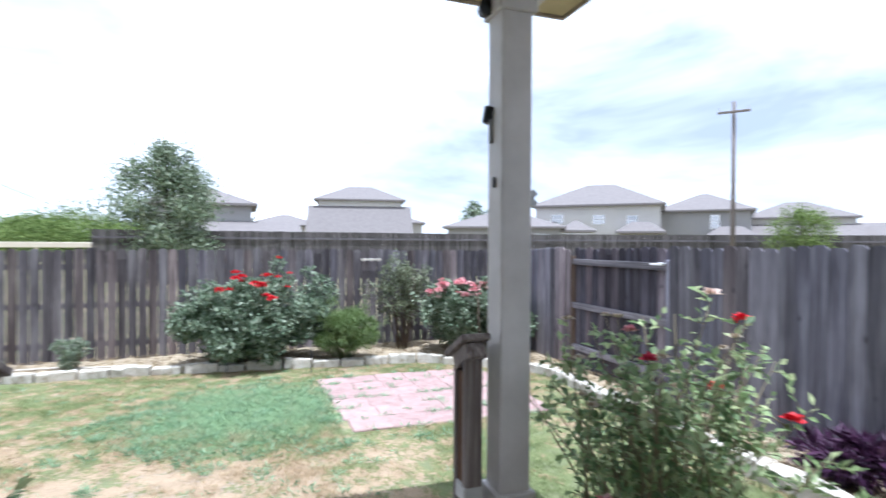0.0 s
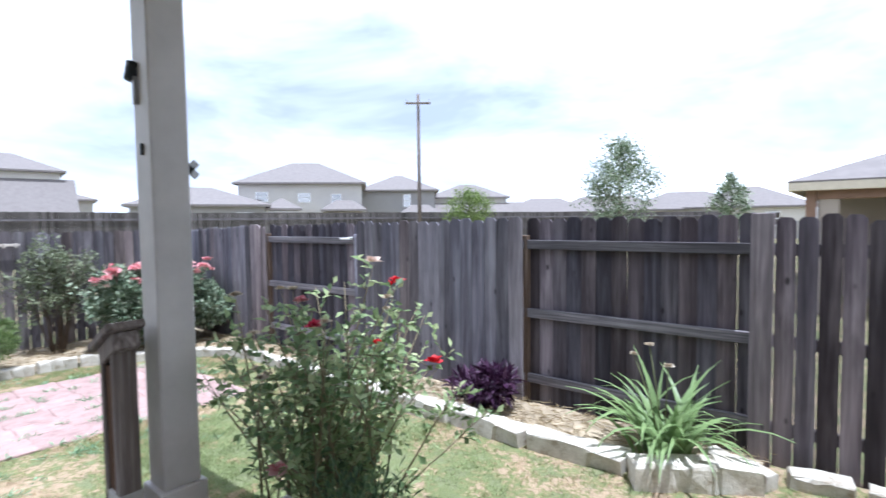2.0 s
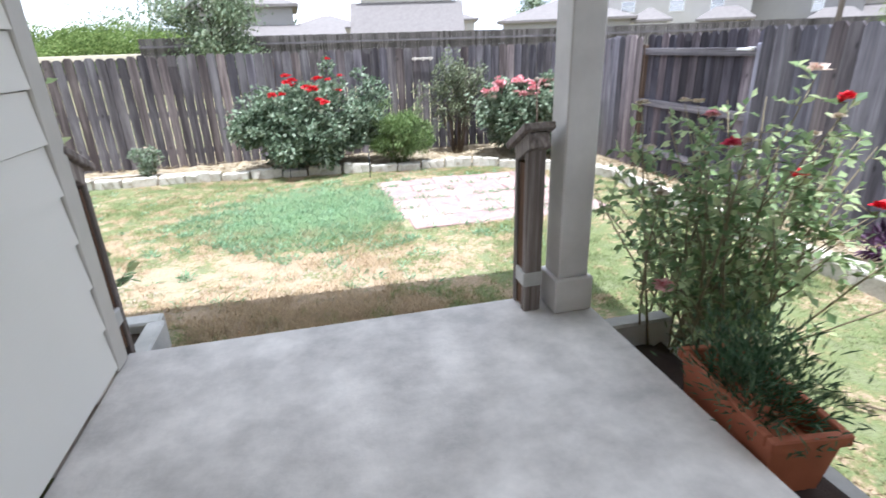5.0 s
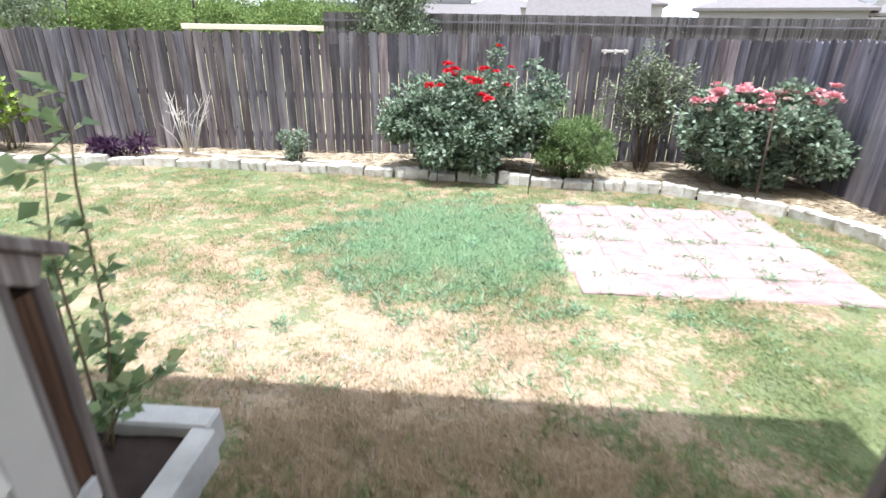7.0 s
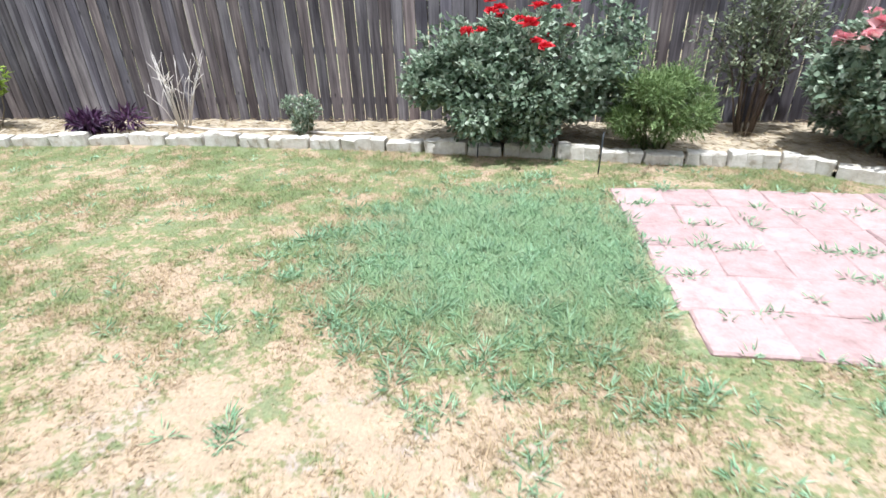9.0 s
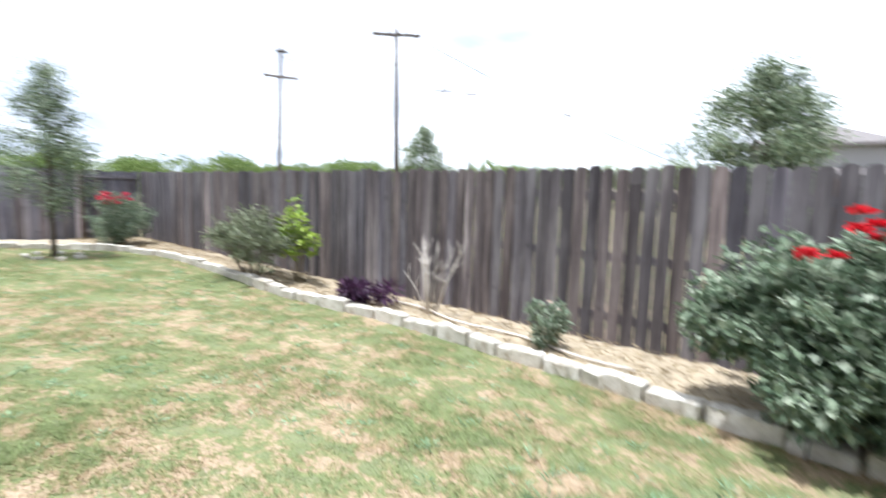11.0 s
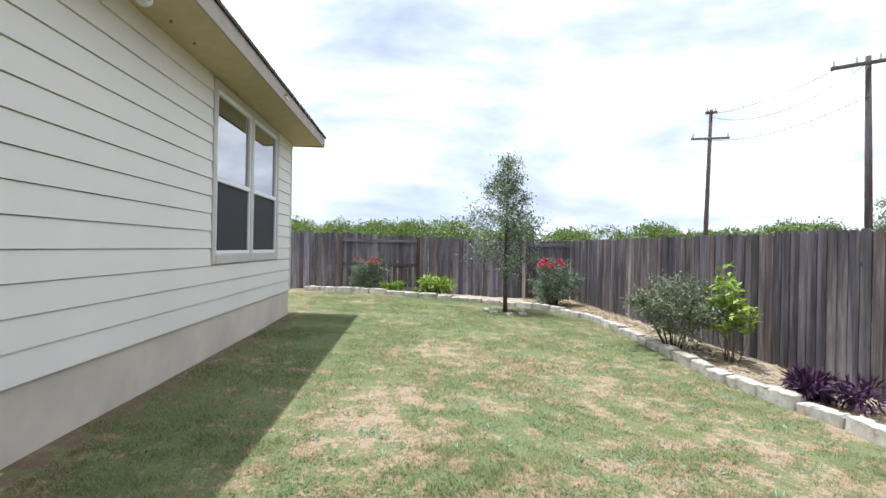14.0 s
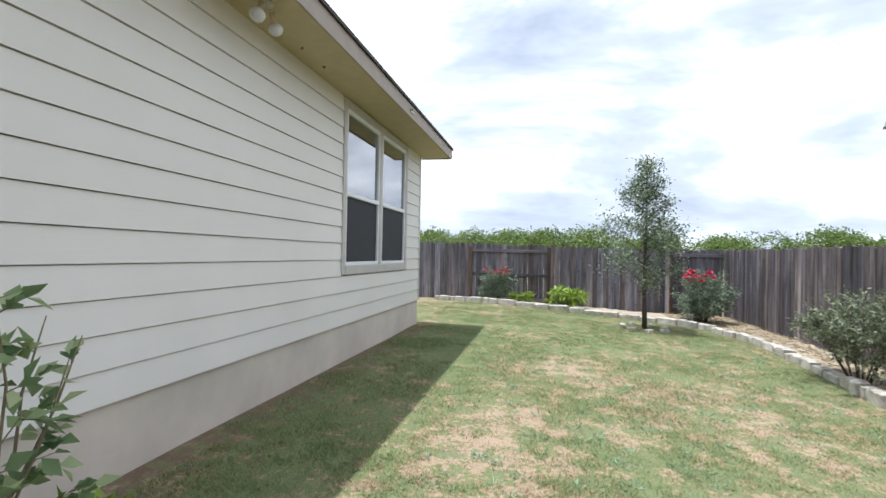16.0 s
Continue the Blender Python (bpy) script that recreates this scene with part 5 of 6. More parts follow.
def planters():
    rng = random.Random(15)
    p = thing("planter", "stone-edged planter of dark soil beside the porch step", "planter")
    box("edging", -1.05, -0.945, 0.09, 0.73, -0.02, 0.27, M_EDGE, p, 0.012, "pale cast stone edging")
    box("edging", -2.6, -0.99, 0.74, 0.87, -0.02, 0.255, M_EDGE, p, 0.012, "pale cast stone edging")
    box("edging", -2.7, -2.605, 0.02, 0.87, -0.02, 0.25, M_EDGE, p, 0.012, "pale cast stone edging")
    bm = bmesh.new()
    bmesh.ops.create_grid(bm, x_segments=22, y_segments=18, size=0.5)
    for v in bm.verts:
        v.co = Vector((-1.83 + v.co.x * 1.6, 0.4 + v.co.y * 0.74, 0.19 + 0.025 * noise.noise(v.co * 9) + 0.02 * noise.noise(v.co * 25)))
    part("soil", bm, M_SOIL, p, "dark crumbly soil", True)
    p = thing("planter", "narrow planter of dark soil along the porch slab", "planter")
    box("edging", 1.36, 1.72, -0.3, -0.2, -0.05, 0.40, M_EDGE, p, 0.012, "pale cast stone edging")
    y = -0.32
    while y > -3.4:
        box("edging", 1.66 + rng.uniform(-0.01, 0.01), 1.77, y - 0.39, y, -0.05, 0.26 + rng.uniform(-0.015, 0.015), M_EDGE, p, 0.012, "pale cast stone edging")
        y -= 0.4
    bm = bmesh.new()
    bmesh.ops.create_grid(bm, x_segments=8, y_segments=60, size=0.5)
    for v in bm.verts:
        v.co = Vector((1.51 + v.co.x * 0.31, -1.85 + v.co.y * 3.1, 0.27 + 0.03 * noise.noise(v.co * 12)))
    part("soil", bm, M_SOIL, p, "dark crumbly soil", True)
    # terracotta trough with a grassy herb
    t = thing("trough_pot", "long terracotta trough pot full of dark green herb", "flower pot", at=(1.51, -1.02, 0.28), turn=-8)
    bm = bmesh.new()
    outer = [(-0.1, -0.24, 0), (0.1, -0.24, 0), (0.1, 0.24, 0), (-0.1, 0.24, 0), (-0.125, -0.27, 0.25), (0.125, -0.27, 0.25), (0.125, 0.27, 0.25), (-0.125, 0.27, 0.25)]
    inner = [(x * 0.84, y * 0.93, z) for x, y, z in outer[4:]] + [(x * 0.84, y * 0.93, 0.17) for x, y, z in outer[:4]]
    vs = [bm.verts.new(v) for v in outer + inner]
    for f in ((3, 2, 1, 0), (0, 1, 5, 4), (1, 2, 6, 5), (2, 3, 7, 6), (3, 0, 4, 7), (4, 5, 9, 8), (5, 6, 10, 9), (6, 7, 11, 10), (7, 4, 8, 11), (8, 9, 13, 12), (9, 10, 14, 13), (10, 11, 15, 14), (11, 8, 12, 15), (12, 13, 14, 15)):
        bm.faces.new([vs[i] for i in f])
    part("pot", bm, M_TERRA, t)
    bm = bmesh.new()
    for x0, x1, y0, y1 in ((-0.14, 0.14, -0.285, -0.25), (-0.14, 0.14, 0.25, 0.285), (-0.14, -0.108, -0.25, 0.25), (0.108, 0.14, -0.25, 0.25)):
        add_box(bm, x0, x1, y0, y1, 0.215, 0.262, 0.006)
    part("rim", bm, M_TERRA, t)
    rg = np.random.default_rng(7)
    n = 1600
    c = np.column_stack([rg.normal(0, 0.08, n), rg.normal(0, 0.14, n), 0.2 + np.abs(rg.normal(0, 0.14, n))])
    o = c - np.array([0, 0, 0.12])
    o /= np.linalg.norm(o, axis=1, keepdims=True)
    v, f = leaves(rg, c, o, 0.06, 0.009, 0.4, 0.5)
    leaf_part("foliage", v, f, M_HERB, t)


M_HERB = leafy("herb_leaf", (0.035, 0.075, 0.035), (0.075, 0.14, 0.07), (0.14, 0.21, 0.11), 0.5)


def bits():
    s = thing("stake", "thin rusty garden stake with a knob", "garden stake", at=(3.24, 4.9, ground_z(3.24, 4.9) - 0.05))
    tube_part("rod", [[(Vector((0, 0, 0)), 0.011), (Vector((-0.03, 0, 0.65)), 0.01), (Vector((-0.06, 0, 1.3)), 0.009)]], M_FENCEPOST, s, 6)
    bm = bmesh.new()
    bmesh.ops.create_uvsphere(bm, u_segments=10, v_segments=7, radius=0.04, matrix=pose(-0.06, 0, 1.33))
    part("knob", bm, M_BARK, s, "weathered knob", True)
    for i, (x, y, h) in enumerate(((0.72, 5.15, 0.42), (-0.42, 5.62, 0.2))):
        s = thing("stake", "short thin metal garden stake in the lawn", "garden stake", at=(x, y, ground_z(x, y) - 0.03))
        tube_part("rod", [[(Vector((0, 0, 0)), 0.007), (Vector((0.01, 0, h)), 0.006)]], M_METAL, s, 6)
    o = thing("fence_hanger", "small bleached wooden hanger on the fence boards", "hanger", at=(1.92, FENCE_Y - 0.03, 1.54))
    box("bar", -0.18, 0.18, -0.05, -0.02, -0.015, 0.02, M_DEAD, o, 0.005)
    for x in (-0.14, 0.0, 0.13):
        box("peg", x - 0.012, x + 0.012, -0.1, -0.05, -0.035, 0.03, M_DEAD, o, 0.004)
    o = thing("spike_clip", "small white plastic clip on the fence rail", "clip", at=(FENCE_X - 0.07, 2.44, 1.6))
    box("body", -0.02, 0.02, -0.1, 0.1, -0.008, 0.014, M_WHITE, o, 0.006)
    box("tab", -0.018, 0.018, -0.12, -0.04, 0.014, 0.026, M_WHITE, o, 0.004)
    h = thing("hose", "pale garden hose lying along the bed", "hose")
    pts = []
    for i in range(26):
        x = -4.9 + i * 0.13
        y = 6.5 + 0.06 * math.sin(i * 0.5) - 0.012 * i
        pts.append((Vector((x, y, ground_z(x, y) + 0.085)), 0.014))
    tube_part("tube", [pts], M_DEAD, h, 8)
    # flood lamp under the eaves
    f = thing("flood_lamp", "twin flood lamp with clear bulbs under the eaves", "outdoor lamp", at=(-4.1, 0.3, SOFFIT_Z))
    bm = bmesh.new()
    bmesh.ops.create_cone(bm, cap_ends=True, segments=20, radius1=0.055, radius2=0.06, depth=0.025, matrix=pose(0, 0, -0.013))
    part("mount", bm, M_TRIM, f, "", True)
    for dx, a in ((0.07, 28), (-0.1, -30)):
        m = pose(dx, 0, -0.07, 0, -a, 0)
        bm = bmesh.new()
        bmesh.ops.create_cone(bm, cap_ends=True, segments=16, radius1=0.026, radius2=0.022, depth=0.08, matrix=m)
        s = part("socket", bm, M_SOFFIT, f, "", True)
        bm = bmesh.new()
        bmesh.ops.create_uvsphere(bm, u_segments=18, v_segments=12, radius=0.058, matrix=m @ pose(0, 0, -0.085) @ Matrix.Diagonal((1, 1, 0.85, 1)))
        part("bulb", bm, M_BULB, f, "frosted glass bulb", True)
    for x in (-4.92, -5.39):
        bm = bmesh.new()
        bmesh.ops.create_cone(bm, cap_ends=True, segments=12, radius1=0.016, radius2=0.012, depth=0.02, matrix=pose(x, 0.175, SOFFIT_Z - 0.01))
        tagged(part("soffit_plug", bm, M_FASCIA, None, "", True), "small round brown plug in the eave underside", "vent", "soffit plugs")
    c = thing("gutter_clip", "small pale clip on the fascia board", "clip", at=(-7.3, 0.545, SOFFIT_Z + 0.05))
    box("plate", -0.08, 0.08, 0.0, 0.03, -0.01, 0.02, M_TRIM, c, 0.004)
    box("arm", 0.03, 0.1, 0.01, 0.06, 0.02, 0.032, M_TRIM, c, 0.003)
    # ring of stones round the young tree
    rng = random.Random(4)
    me = [stone_mesh("rock", 0.16, 0.1, 0.07, rng, M_STONE, 0.02) for _ in range(3)]
    for i in range(7):
        a = i * 0.9
        x, y = -11.9 + 0.5 * math.cos(a), 4.38 + 0.42 * math.sin(a)
        o = new("rock", rng.choice(me))
        o.matrix_basis = pose(x, y, ground_z(x, y) - 0.02, 0, 0, rng.uniform(0, 180))
        tagged(o, "small pale rock in the ring round the tree", "rock", "rocks round the tree")


# ---- trees and distance ----
def tree(label, at, height, width, n, mat, seed, crown_from=0.25, leaf=(0.09, 0.035), trunk=0.035, z0=None, lean=0.0, tips=26, taper=0.75, group=""):
    """A tapered trunk with limbs and a crown of leaves gathered round the twigs."""
    rng = np.random.default_rng(seed)
    x, y = at
    z0 = ground_z(x, y) if z0 is None else z0
    t = thing("tree", label, "tree", group, at=(x, y, z0))
    H = height
    spine = [(Vector((lean * k * H + rng.uniform(-0.02, 0.02) * H * 0.3, rng.uniform(-0.02, 0.02) * H * 0.3, k * H)), trunk * (1 - 0.88 * k) + 0.004) for k in (0, 0.2, 0.45, 0.7, 0.9, 1.0)]
    spine[0] = (Vector((0, 0, -0.1)), trunk * 1.25)
    paths, C, O = [spine], [], []
    for i in range(tips):
        k = crown_from + (0.97 - crown_from) * (i + rng.uniform(0, 1)) / tips
        j = min(4, int(np.searchsorted([0.2, 0.45, 0.7, 0.9], k)))
        ks = (0, 0.2, 0.45, 0.7, 0.9, 1.0)
        p = spine[j][0].lerp(spine[j + 1][0], (k - ks[j]) / (ks[j + 1] - ks[j]))
        a = i * 2.4 + rng.uniform(-0.5, 0.5)
        u = (k - crown_from) / (1 - crown_from)
        prof = (1 - u) ** taper * (0.5 + 0.5 * min(1.0, u / 0.28)) * 1.25
        r = width / 2 * max(0.14, prof) * rng.uniform(0.65, 1.15)
        e = p + Vector((r * math.cos(a), r * math.sin(a), r * rng.uniform(0.35, 0.9)))
        m = p.lerp(e, 0.55) + Vector((0, 0, 0.06 * r))
        paths.append([(p, 0.3 * trunk * (1 - 0.6 * k) + 0.003), (m, 0.006 * H / 4), (e, 0.002)])
        for q in range(3):
            w = m.lerp(e, rng.uniform(0, 0.8))
            e2 = w + Vector(rng.normal(0, 1, 3)) * r * 0.28
            paths.append([(w, 0.004 * H / 4), (e2, 0.0015)])
            m2 = int(n / (tips * 4) * (0.3 + 1.15 * prof))
            s = rng.uniform(0, 1, (m2, 1))
            C.append(np.array(w) * (1 - s) + np.array(e2) * s + rng.normal(0, 0.04 * width + 0.06 * r, (m2, 3)))
        m2 = int(n / (tips * 4) * (0.3 + 1.15 * prof))
        s = rng.uniform(0.15, 1, (m2, 1))
        C.append(np.array(p) * (1 - s) + np.array(e) * s + rng.normal(0, 0.08 * width / 2, (m2, 3)))
    tube_part("trunk", paths[:1], M_BARK, t, 10)
    tube_part("limb", paths[1:], M_BARK, t, 5)
    C = np.concatenate(C)
    O = rng.normal(0, 1, C.shape)
    v, f = leaves(rng, C, O, *leaf, 0.1, 0.6)
    leaf_part("crown", v, f, mat, t)
    return t


def build_trees():
    tree("young slender live oak with small grey-green leaves on the lawn", (-11.9, 4.38), 3.55, 1.75, 7600, M_TREELEAF, 51, 0.2, (0.078, 0.032), 0.045, tips=34)
    tree("dark green tree with an uneven crown behind the fence", (-4.1, 24.2), 6.2, 5.6, 15000, M_TREELEAF, 52, 0.12, (0.2, 0.09), 0.12, -0.06, tips=26, taper=0.9)
    tree("pointed airy tree beyond the side fence", (23.7, 6.05), 5.5, 3.6, 6000, M_TREELEAF, 53, 0.2, (0.16, 0.08), 0.09, -0.06, tips=30)
    tree("small dark tree far beyond the side fence", (34.7, 3.4), 4.5, 2.4, 3000, M_TREELEAF, 54, 0.2, (0.2, 0.09), 0.09, -0.06)
    tree("round light green tree among the far houses", (26.6, 16.7), 3.6, 3.0, 7000, M_FARLEAF, 55, 0.12, (0.12, 0.06), 0.08, -0.06, taper=0.45, tips=34)
    tree("bushy green tree by the utility poles", (-21.2, 23.9), 5.1, 3.2, 5200, M_TREELEAF, 56, 0.15, (0.18, 0.09), 0.1, -0.06, taper=0.7)
    tree("dark tree behind the far houses", (20.6, 46.5), 6.2, 4.0, 1800, M_TREELEAF, 57, 0.2, (0.35, 0.2), 0.15, -0.06)
    tree("dark green tree among the far houses", (-2.0, 44.0), 4.6, 3.6, 1500, M_TREELEAF, 58, 0.2, (0.35, 0.2), 0.15, -0.06)


def build_woods():
    """The far wood line on three sides, as uneven clumps of leaves."""
    rng = np.random.default_rng(60)
    V, F, k = [], [], 0
    spots = []
    for i in range(150):
        a = math.radians(rng.uniform(98, 192))
        d = rng.uniform(62, 85)
        spots.append((d * math.cos(a), d * math.sin(a), rng.uniform(3.2, 5.6), rng.uniform(2.5, 4.5)))
    for i in range(40):
        spots.append((rng.uniform(-60, -22), rng.uniform(78, 95), rng.uniform(5.0, 7.5), rng.uniform(3, 5)))
    for x, y, h, w in spots:
        m = 1700
        d = rng.normal(0, 1, (m, 3))
        d /= np.linalg.norm(d, axis=1, keepdims=True)
        lump = 0.8 + 0.2 * np.sin(d[:, :1] * 5 + x) * np.cos(d[:, 1:2] * 6 + y)
        c = np.array([x, y, h * 0.5]) + d * lump * np.array([w, w, h * 0.5]) * rng.uniform(0.7, 1.05, (m, 1))
        v, f = leaves(rng, c, d, 0.28, 0.22, 0.2, 0.6)
        V.append(v)
        F.append(f + k)
        k += len(v)
    ob = leaf_part("woods", np.concatenate(V), np.concatenate(F), M_FARLEAF, None)
    tagged(ob, "line of bright green scrub woods on the horizon", "trees", kind="stuff")


def utility_pole(label, at, top, arms, tilt=(0, 0), r=0.14):
    """arms: (height, length, turn, insulators)."""
    t = thing("utility_pole", label, "utility pole", "utility poles", at=(at[0], at[1], -0.2))
    t.matrix_basis = pose(at[0], at[1], -0.2, tilt[0], tilt[1], 0)
    tube_part("pole", [[(Vector((0, 0, 0)), r), (Vector((0, 0, top * 0.5)), r * 0.85), (Vector((0, 0, top)), r * 0.65)]], M_POLE, t, 10)
    for z, L, turn, ins in arms:
        m = pose(0, 0, z, 0, 0, turn)
        a = box("crossarm", -L / 2, L / 2, -r - 0.1, -r + 0.02, -0.06, 0.06, M_POLE, t, 0.01, m=m)
        for i in range(ins):
            x = -L / 2 + 0.1 + (L - 0.2) * i / max(1, ins - 1)
            bm = bmesh.new()
            bmesh.ops.create_cone(bm, cap_ends=True, segments=8, radius1=0.05, radius2=0.025, depth=0.22, matrix=m @ pose(x, -r - 0.04, 0.17))
            part("insulator", bm, M_GREY, a, "grey ceramic insulator")
    return t


def wire(a, b, sag, r=0.012):
    a, b = Vector(a), Vector(b)
    pts = []
    for i in range(17):
        s = i / 16
        p = a.lerp(b, s)
        p.z -= sag * 4 * s * (1 - s)
        pts.append((p, r))
    ob = tube_part("power_line", [pts], M_WIRE, None, 4)
    tagged(ob, "thin black power line between utility poles", "power line", "power lines")


def build_poles():
    utility_pole("dark timber utility pole with one short crossarm", (24.9, 19.4), 10.1, [(9.5, 1.6, -49, 2)])
    utility_pole("dark leaning timber utility pole with a crossarm below the top", (-28.0, 18.5), 9.5, [(7.9, 1.9, 65, 2), (9.3, 0.6, 65, 2)], (0, 2.4))
    utility_pole("dark timber utility pole with a crossarm and insulators", (-17.9, 18.7), 8.9, [(8.6, 2.2, 50, 4)], (0, -1.4))
    for x, y, h in ((-40.5, 46.8, 13.3), (-38.1, 48.8, 13.0), (-29.1, 54.8, 10.7)):
        utility_pole("distant slim utility pole with a short crossarm", (x, y), h, [(h - 0.35, 1.8, 40, 0)])
    wire((-28.2, 18.6, 9.1), (-18.1, 18.6, 8.4), 0.9)
    wire((-28.0, 18.4, 7.7), (-18.0, 18.6, 7.2), 0.5)
    wire((-28.4, 18.4, 9.2), (-18.9, 18.2, 8.5), 0.35)
    wire((-17.6, 18.8, 8.5), (-9.0, 33.0, 3.0), 0.3)


M_FARWALL = plain("far_siding", (0.5, 0.475, 0.445), 0.7, var=0.15, scale=1.0, relief=0)
M_FARGREY = plain("far_grey_siding", (0.28, 0.27, 0.265), 0.7, var=0.15, scale=1.0, relief=0)
M_FARROOF = plain("far_roof", (0.185, 0.168, 0.163), 0.9, var=0.35, scale=3.0, relief=0)
M_BRICK = plain("far_brick", (0.32, 0.13, 0.1), 0.85, var=0.4, scale=6.0, relief=0)
M_NEXTWALL = plain("next_door_wall", (0.33, 0.285, 0.25), 0.8, var=0.2, scale=1.0, relief=0.1)
M_TANTRIM = plain("tan_trim", (0.56, 0.5, 0.4), 0.6)
M_RUST = plain("rust_board", (0.2, 0.125, 0.09), 0.8)


def hip_roof(x0, x1, y0, y1, z, h, over=0.45, thick=0.18):
    x0, x1, y0, y1 = x0 - over, x1 + over, y0 - over, y1 + over
    run = min(x1 - x0, y1 - y0) / 2
    if x1 - x0 >= y1 - y0:
        r = [(x0 + run, (y0 + y1) / 2, z + h), (x1 - run, (y0 + y1) / 2, z + h)]
    else:
        r = [((x0 + x1) / 2, y0 + run, z + h), ((x0 + x1) / 2, y1 - run, z + h)]
    e = [(x0, y0, z), (x1, y0, z), (x1, y1, z), (x0, y1, z)]
    vs = e + [(x, y, zz - thick) for x, y, zz in e] + r
    if x1 - x0 >= y1 - y0:
        fs = [(0, 1, 9, 8), (1, 2, 9), (2, 3, 8, 9), (3, 0, 8)]
    else:
        fs = [(0, 1, 8), (1, 2, 9, 8), (2, 3, 9), (3, 0, 8, 9)]
    fs += [(0, 4, 5, 1), (1, 5, 6, 2), (2, 6, 7, 3), (3, 7, 4, 0), (4, 7, 6, 5)]
    return vs, fs


def far_house(label, at, turn, storeys, windows, wall=None, lean_to=None, brick=None, patio=None):
    """A house seen from behind, its back wall facing local -y. storeys: (x0, x1, y0, y1, z0, z1, roof height).
    windows: (x, z, w, h, y)."""
    t = thing("neighbour_house", label, "house", "neighbouring houses", at=(at[0], at[1], -0.06), turn=turn)
    wall = wall or M_FARWALL
    for x0, x1, y0, y1, z0, z1, rh in storeys:
        box("wall", x0, x1, y0, y1, z0, z1, wall, t, 0)
        vs, fs = hip_roof(x0, x1, y0, y1, z1 + 0.1, rh)
        link_mesh("roof", vs, fs, M_FARROOF, t, "grey-brown shingled hip roof")
    for x, z, w, h, y in windows:
        win = box("window", x - w / 2, x + w / 2, y - 0.06, y - 0.005, z - h / 2, z + h / 2, M_WHITE, t, 0.01, "white framed window")
        box("pane", x - w / 2 + 0.07, x + w / 2 - 0.07, y - 0.075, y - 0.062, z + 0.03, z + h / 2 - 0.07, M_GLASS, win, 0)
        box("pane", x - w / 2 + 0.07, x + w / 2 - 0.07, y - 0.075, y - 0.062, z - h / 2 + 0.07, z - 0.03, M_GLASS, win, 0)
    if lean_to:
        x0, x1, y0, y1, za, zb = lean_to
        vs = [(x0, y0, za), (x1, y0, za), (x1, y1, zb), (x0, y1, zb), (x0, y0, za - 0.18), (x1, y0, za - 0.18), (x1, y1, zb - 0.18), (x0, y1, zb - 0.18)]
        link_mesh("roof", vs, [(0, 1, 2, 3), (7, 6, 5, 4), (0, 4, 5, 1), (1, 5, 6, 2), (2, 6, 7, 3), (3, 7, 4, 0)], M_FARROOF, t, "sloping shingled porch roof")
    if brick:
        x0, x1, z0, z1, y = brick
        box("brick_panel", x0, x1, y - 0.05, y - 0.004, z0, z1, M_BRICK, t, 0, "red brick facing")
    if patio:
        x0, x1, y0, y1, z = patio
        vs, fs = hip_roof(x0, x1, y0, y1, z, 0.9, 0.25)
        link_mesh("roof", vs, fs, M_FARROOF, t, "small porch roof")
        for x in (x0, x1):
            box("post", x - 0.08, x + 0.08, y0 - 0.08, y0 + 0.08, 0, z - 0.15, M_FARWALL, t, 0)
    return t


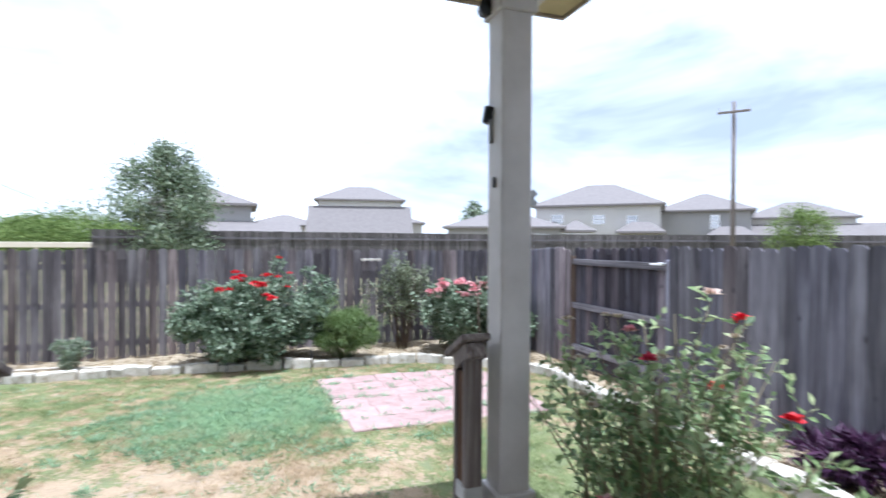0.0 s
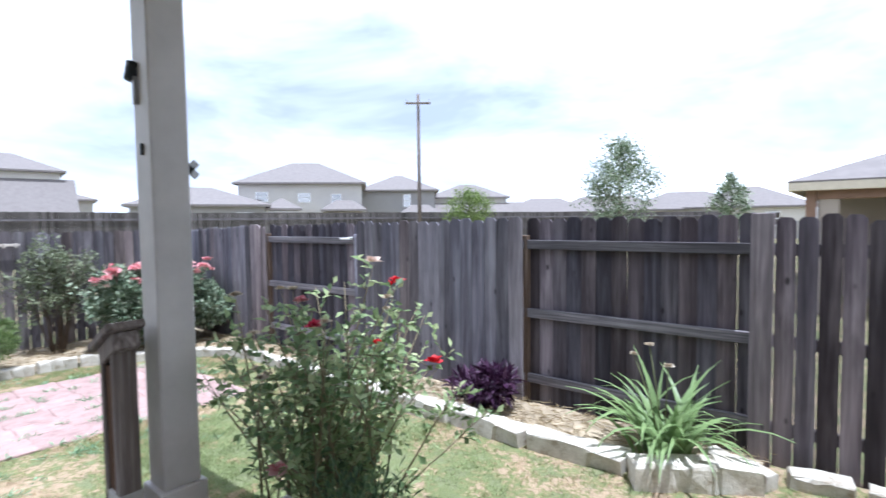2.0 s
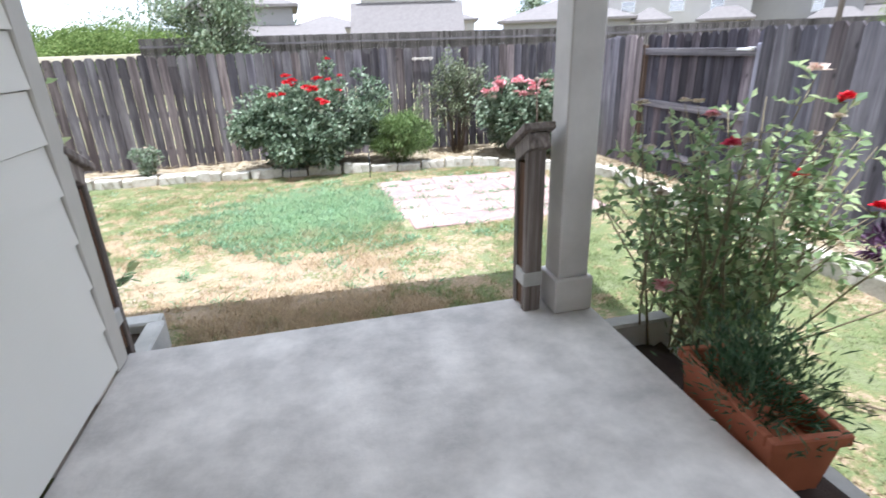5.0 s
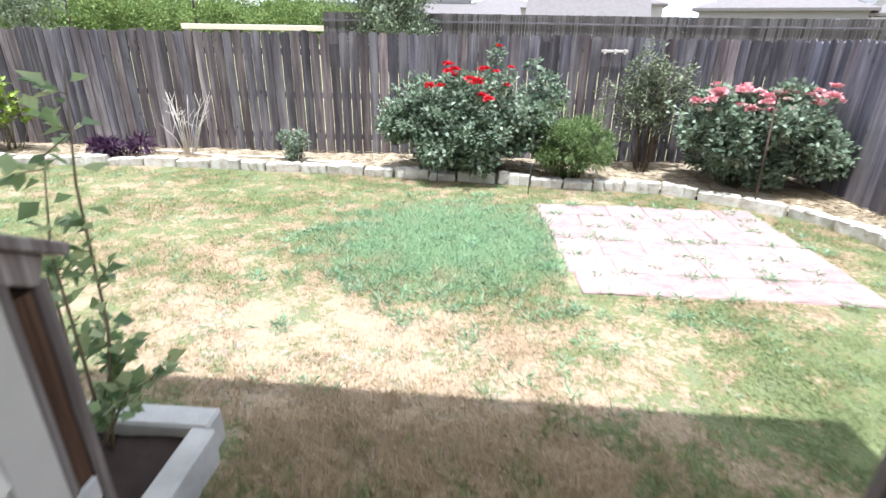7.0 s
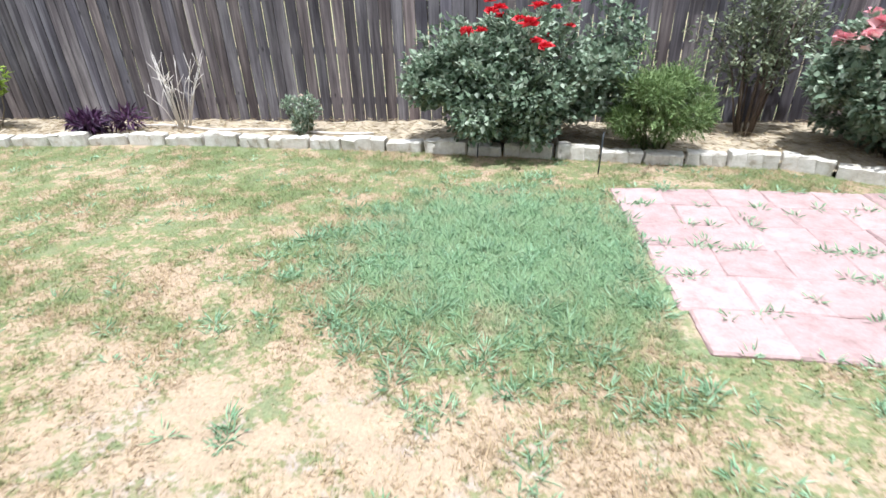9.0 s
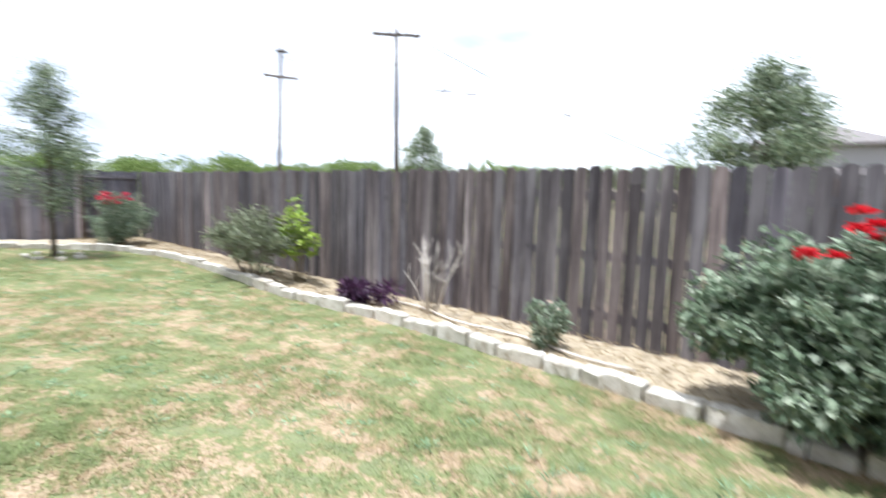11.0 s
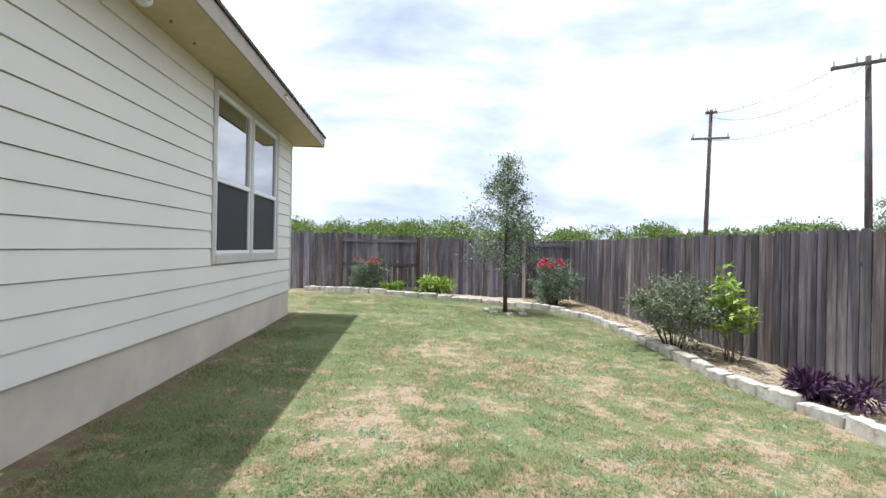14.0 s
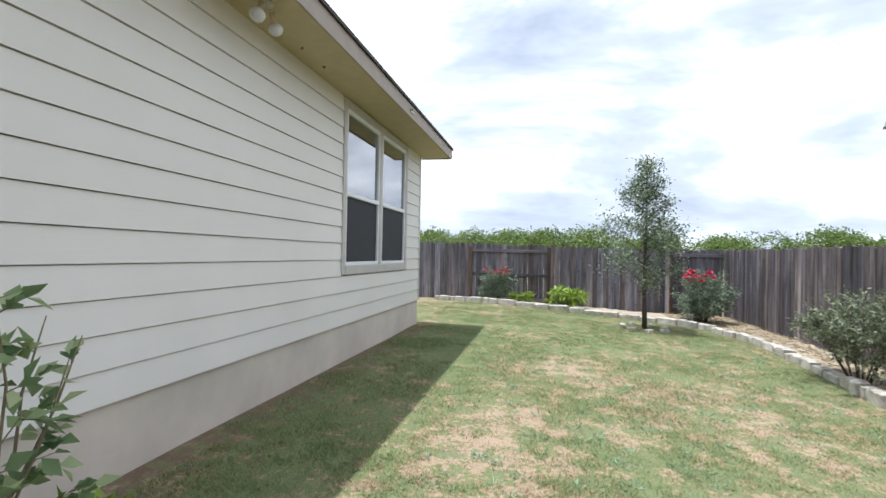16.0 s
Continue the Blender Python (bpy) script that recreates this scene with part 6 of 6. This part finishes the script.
def build_far_houses():
    # two-storey house with a broad lower roof
    far_house("beige two-storey house with a broad pale lower roof", (10.3, 55.0), -10, [(-5.4, 5.4, 0, 9, 0, 3.0, 0.6), (-4.8, 4.8, 2.2, 9, 3.0, 7.0, 1.8)],
              [(-4.1, 1.75, 1.0, 1.4, 0), (-1.9, 1.7, 0.9, 1.3, 0), (0.2, 1.6, 1.2, 1.9, 0), (1.9, 1.75, 1.0, 1.4, 0), (4.3, 1.75, 1.0, 1.4, 0)], lean_to=(-5.9, 5.9, -0.8, 2.2, 3.0, 6.3))
    # big two-storey house with brick facing
    far_house("pale two-storey house with red brick facing and hip roof", (30.6, 40.4), -42, [(-5.6, 6.2, 0, 9, 0, 5.8, 2.4)],
              [(-3.4, 4.5, 1.2, 0.95, 0), (0.6, 4.4, 1.2, 0.95, 0), (3.7, 4.3, 1.0, 0.95, 0), (-0.9, 2.1, 0.7, 1.3, 0), (0.3, 2.1, 0.7, 1.3, 0)], brick=(-5.7, -3.4, 0, 3.0, 0), patio=(2.6, 6.4, -2.2, 0, 3.2))
    far_house("grey two-storey house with hip roof", (44.0, 39.5), -48, [(-4.6, 4.2, 0, 8, 0, 5.6, 2.0)], [(0.9, 4.4, 0.9, 1.5, 0), (-2.5, 2.2, 0.9, 1.2, 0)], wall=M_FARGREY, patio=(0.4, 4.4, -2.0, 0, 3.0))
    far_house("tan two-storey house behind the utility pole", (55.0, 37.5), -50, [(-5, 5, 0, 8, 0, 5.0, 1.9)], [(0, 3.6, 1.0, 1.3, 0)], lean_to=(-5.5, 5.5, -3.0, 0.0, 2.9, 4.3))
    # low houses between
    far_house("low grey house with a wide shingled roof", (20.2, 38.2), -26, [(-5.2, 4.6, 0, 8, 0, 3.4, 1.6)], [(3.0, 2.2, 1.3, 1.3, 0)], wall=M_FARGREY, patio=(4.8, 7.4, 0.2, 2.6, 3.2))
    far_house("low pale house in the distance", (15.5, 62.0), -14, [(-4, 4, 0, 8, 0, 4.6, 1.5)], [(1.0, 3.6, 1.0, 1.0, 0)])
    far_house("two-storey house half hidden by a tree", (-3.4, 40.5), 2, [(-4.5, 2.6, 0, 8, 0, 4.9, 1.6)], [(0.5, 2.0, 1.0, 1.2, 0)], wall=M_FARGREY, lean_to=(-1.0, 6.2, -2.4, 0.0, 2.7, 3.6))
    far_house("low tan house far away", (3.0, 66.0), -4, [(-5, 4, 0, 8, 0, 4.2, 1.5)], [(0.5, 2.0, 1.0, 1.2, 0)])
    for x, y, a, w in ((62, 30, -62, 6), (63, 22, -68, 7), (60, 12, -76, 6), (70, 40, -58, 6), (55, 5.5, -80, 5)):
        far_house("low pale house far beyond the fence", (x, y), a, [(-w, w, 0, 8, 0, 2.9, 2.0)], [(-2.0, 1.8, 1.2, 1.3, 0), (2.0, 1.8, 1.2, 1.3, 0)])
    # the next-door house with its covered porch
    t = thing("neighbour_house", "single-storey house next door with a tan-edged porch roof", "house", "neighbouring houses", at=(0, 0, -0.06))
    box("wall", 13.6, 22.0, -12.0, -3.4, 0, 2.45, M_NEXTWALL, t, 0)
    box("wall", 12.5, 13.58, -12.0, -3.9, 0, 2.45, M_NEXTWALL, t, 0)
    box("wall", 15.5, 22.0, -3.38, -1.7, 0, 2.45, M_NEXTWALL, t, 0)
    box("post", 12.25, 12.42, -1.85, -1.68, 0, 2.38, M_RUST, t, 0.01, "rust brown porch post")
    box("post", 12.28, 12.36, -2.2, -1.9, 0, 2.38, M_NEXTWALL, t, 0.01)
    box("fascia", 12.05, 12.1, -12.4, -1.4, 2.36, 2.52, M_TANTRIM, t, 0.01, "tan fascia board")
    box("fascia", 12.1, 22.4, -1.45, -1.4, 2.36, 2.52, M_TANTRIM, t, 0.01, "tan fascia board")
    box("beam", 12.25, 12.45, -3.9, -1.86, 2.2, 2.38, M_RUST, t, 0.01, "rust brown beam")
    vs, fs = hip_roof(12.45, 22.0, -12.0, -1.8, 2.55, 1.9, 0.4, 0.03)
    link_mesh("roof", vs, fs, M_FARROOF, t, "brown shingled hip roof")
    for y in (-4.4, -4.9, -5.4):
        w = box("window", 12.47, 12.499, y - 0.2, y + 0.2, 0.9, 2.1, M_WHITE, t, 0.005, "narrow white framed window")
        box("pane", 12.455, 12.468, y - 0.15, y + 0.15, 0.96, 2.04, M_GLASS, w, 0)
    f = thing("field_barrier", "long pale yellow barrier beyond the back fence", "barrier", at=(0, 0, 0))
    box("rail", -17.6, -8.4, 31.0, 31.2, 1.55, 1.85, M_TANTRIM, f, 0.02)
    for x in (-17.4, -14.5, -11.6, -8.7):
        box("post", x, x + 0.15, 31.02, 31.17, -0.1, 1.55, M_TANTRIM, f, 0.01)


rose_bushes()
shrubs()
dead_shrub()
strap_plant((4.02, -1.42), 110, 0.72, 71, M_STRAP, "clump of arching strap-leaved lily plants in the bed")
planters()
porch_roses()
bits()
build_trees()
build_woods()
build_poles()
build_far_houses()
build_straw()
build_pavers()
build_weeds()
build_grass()
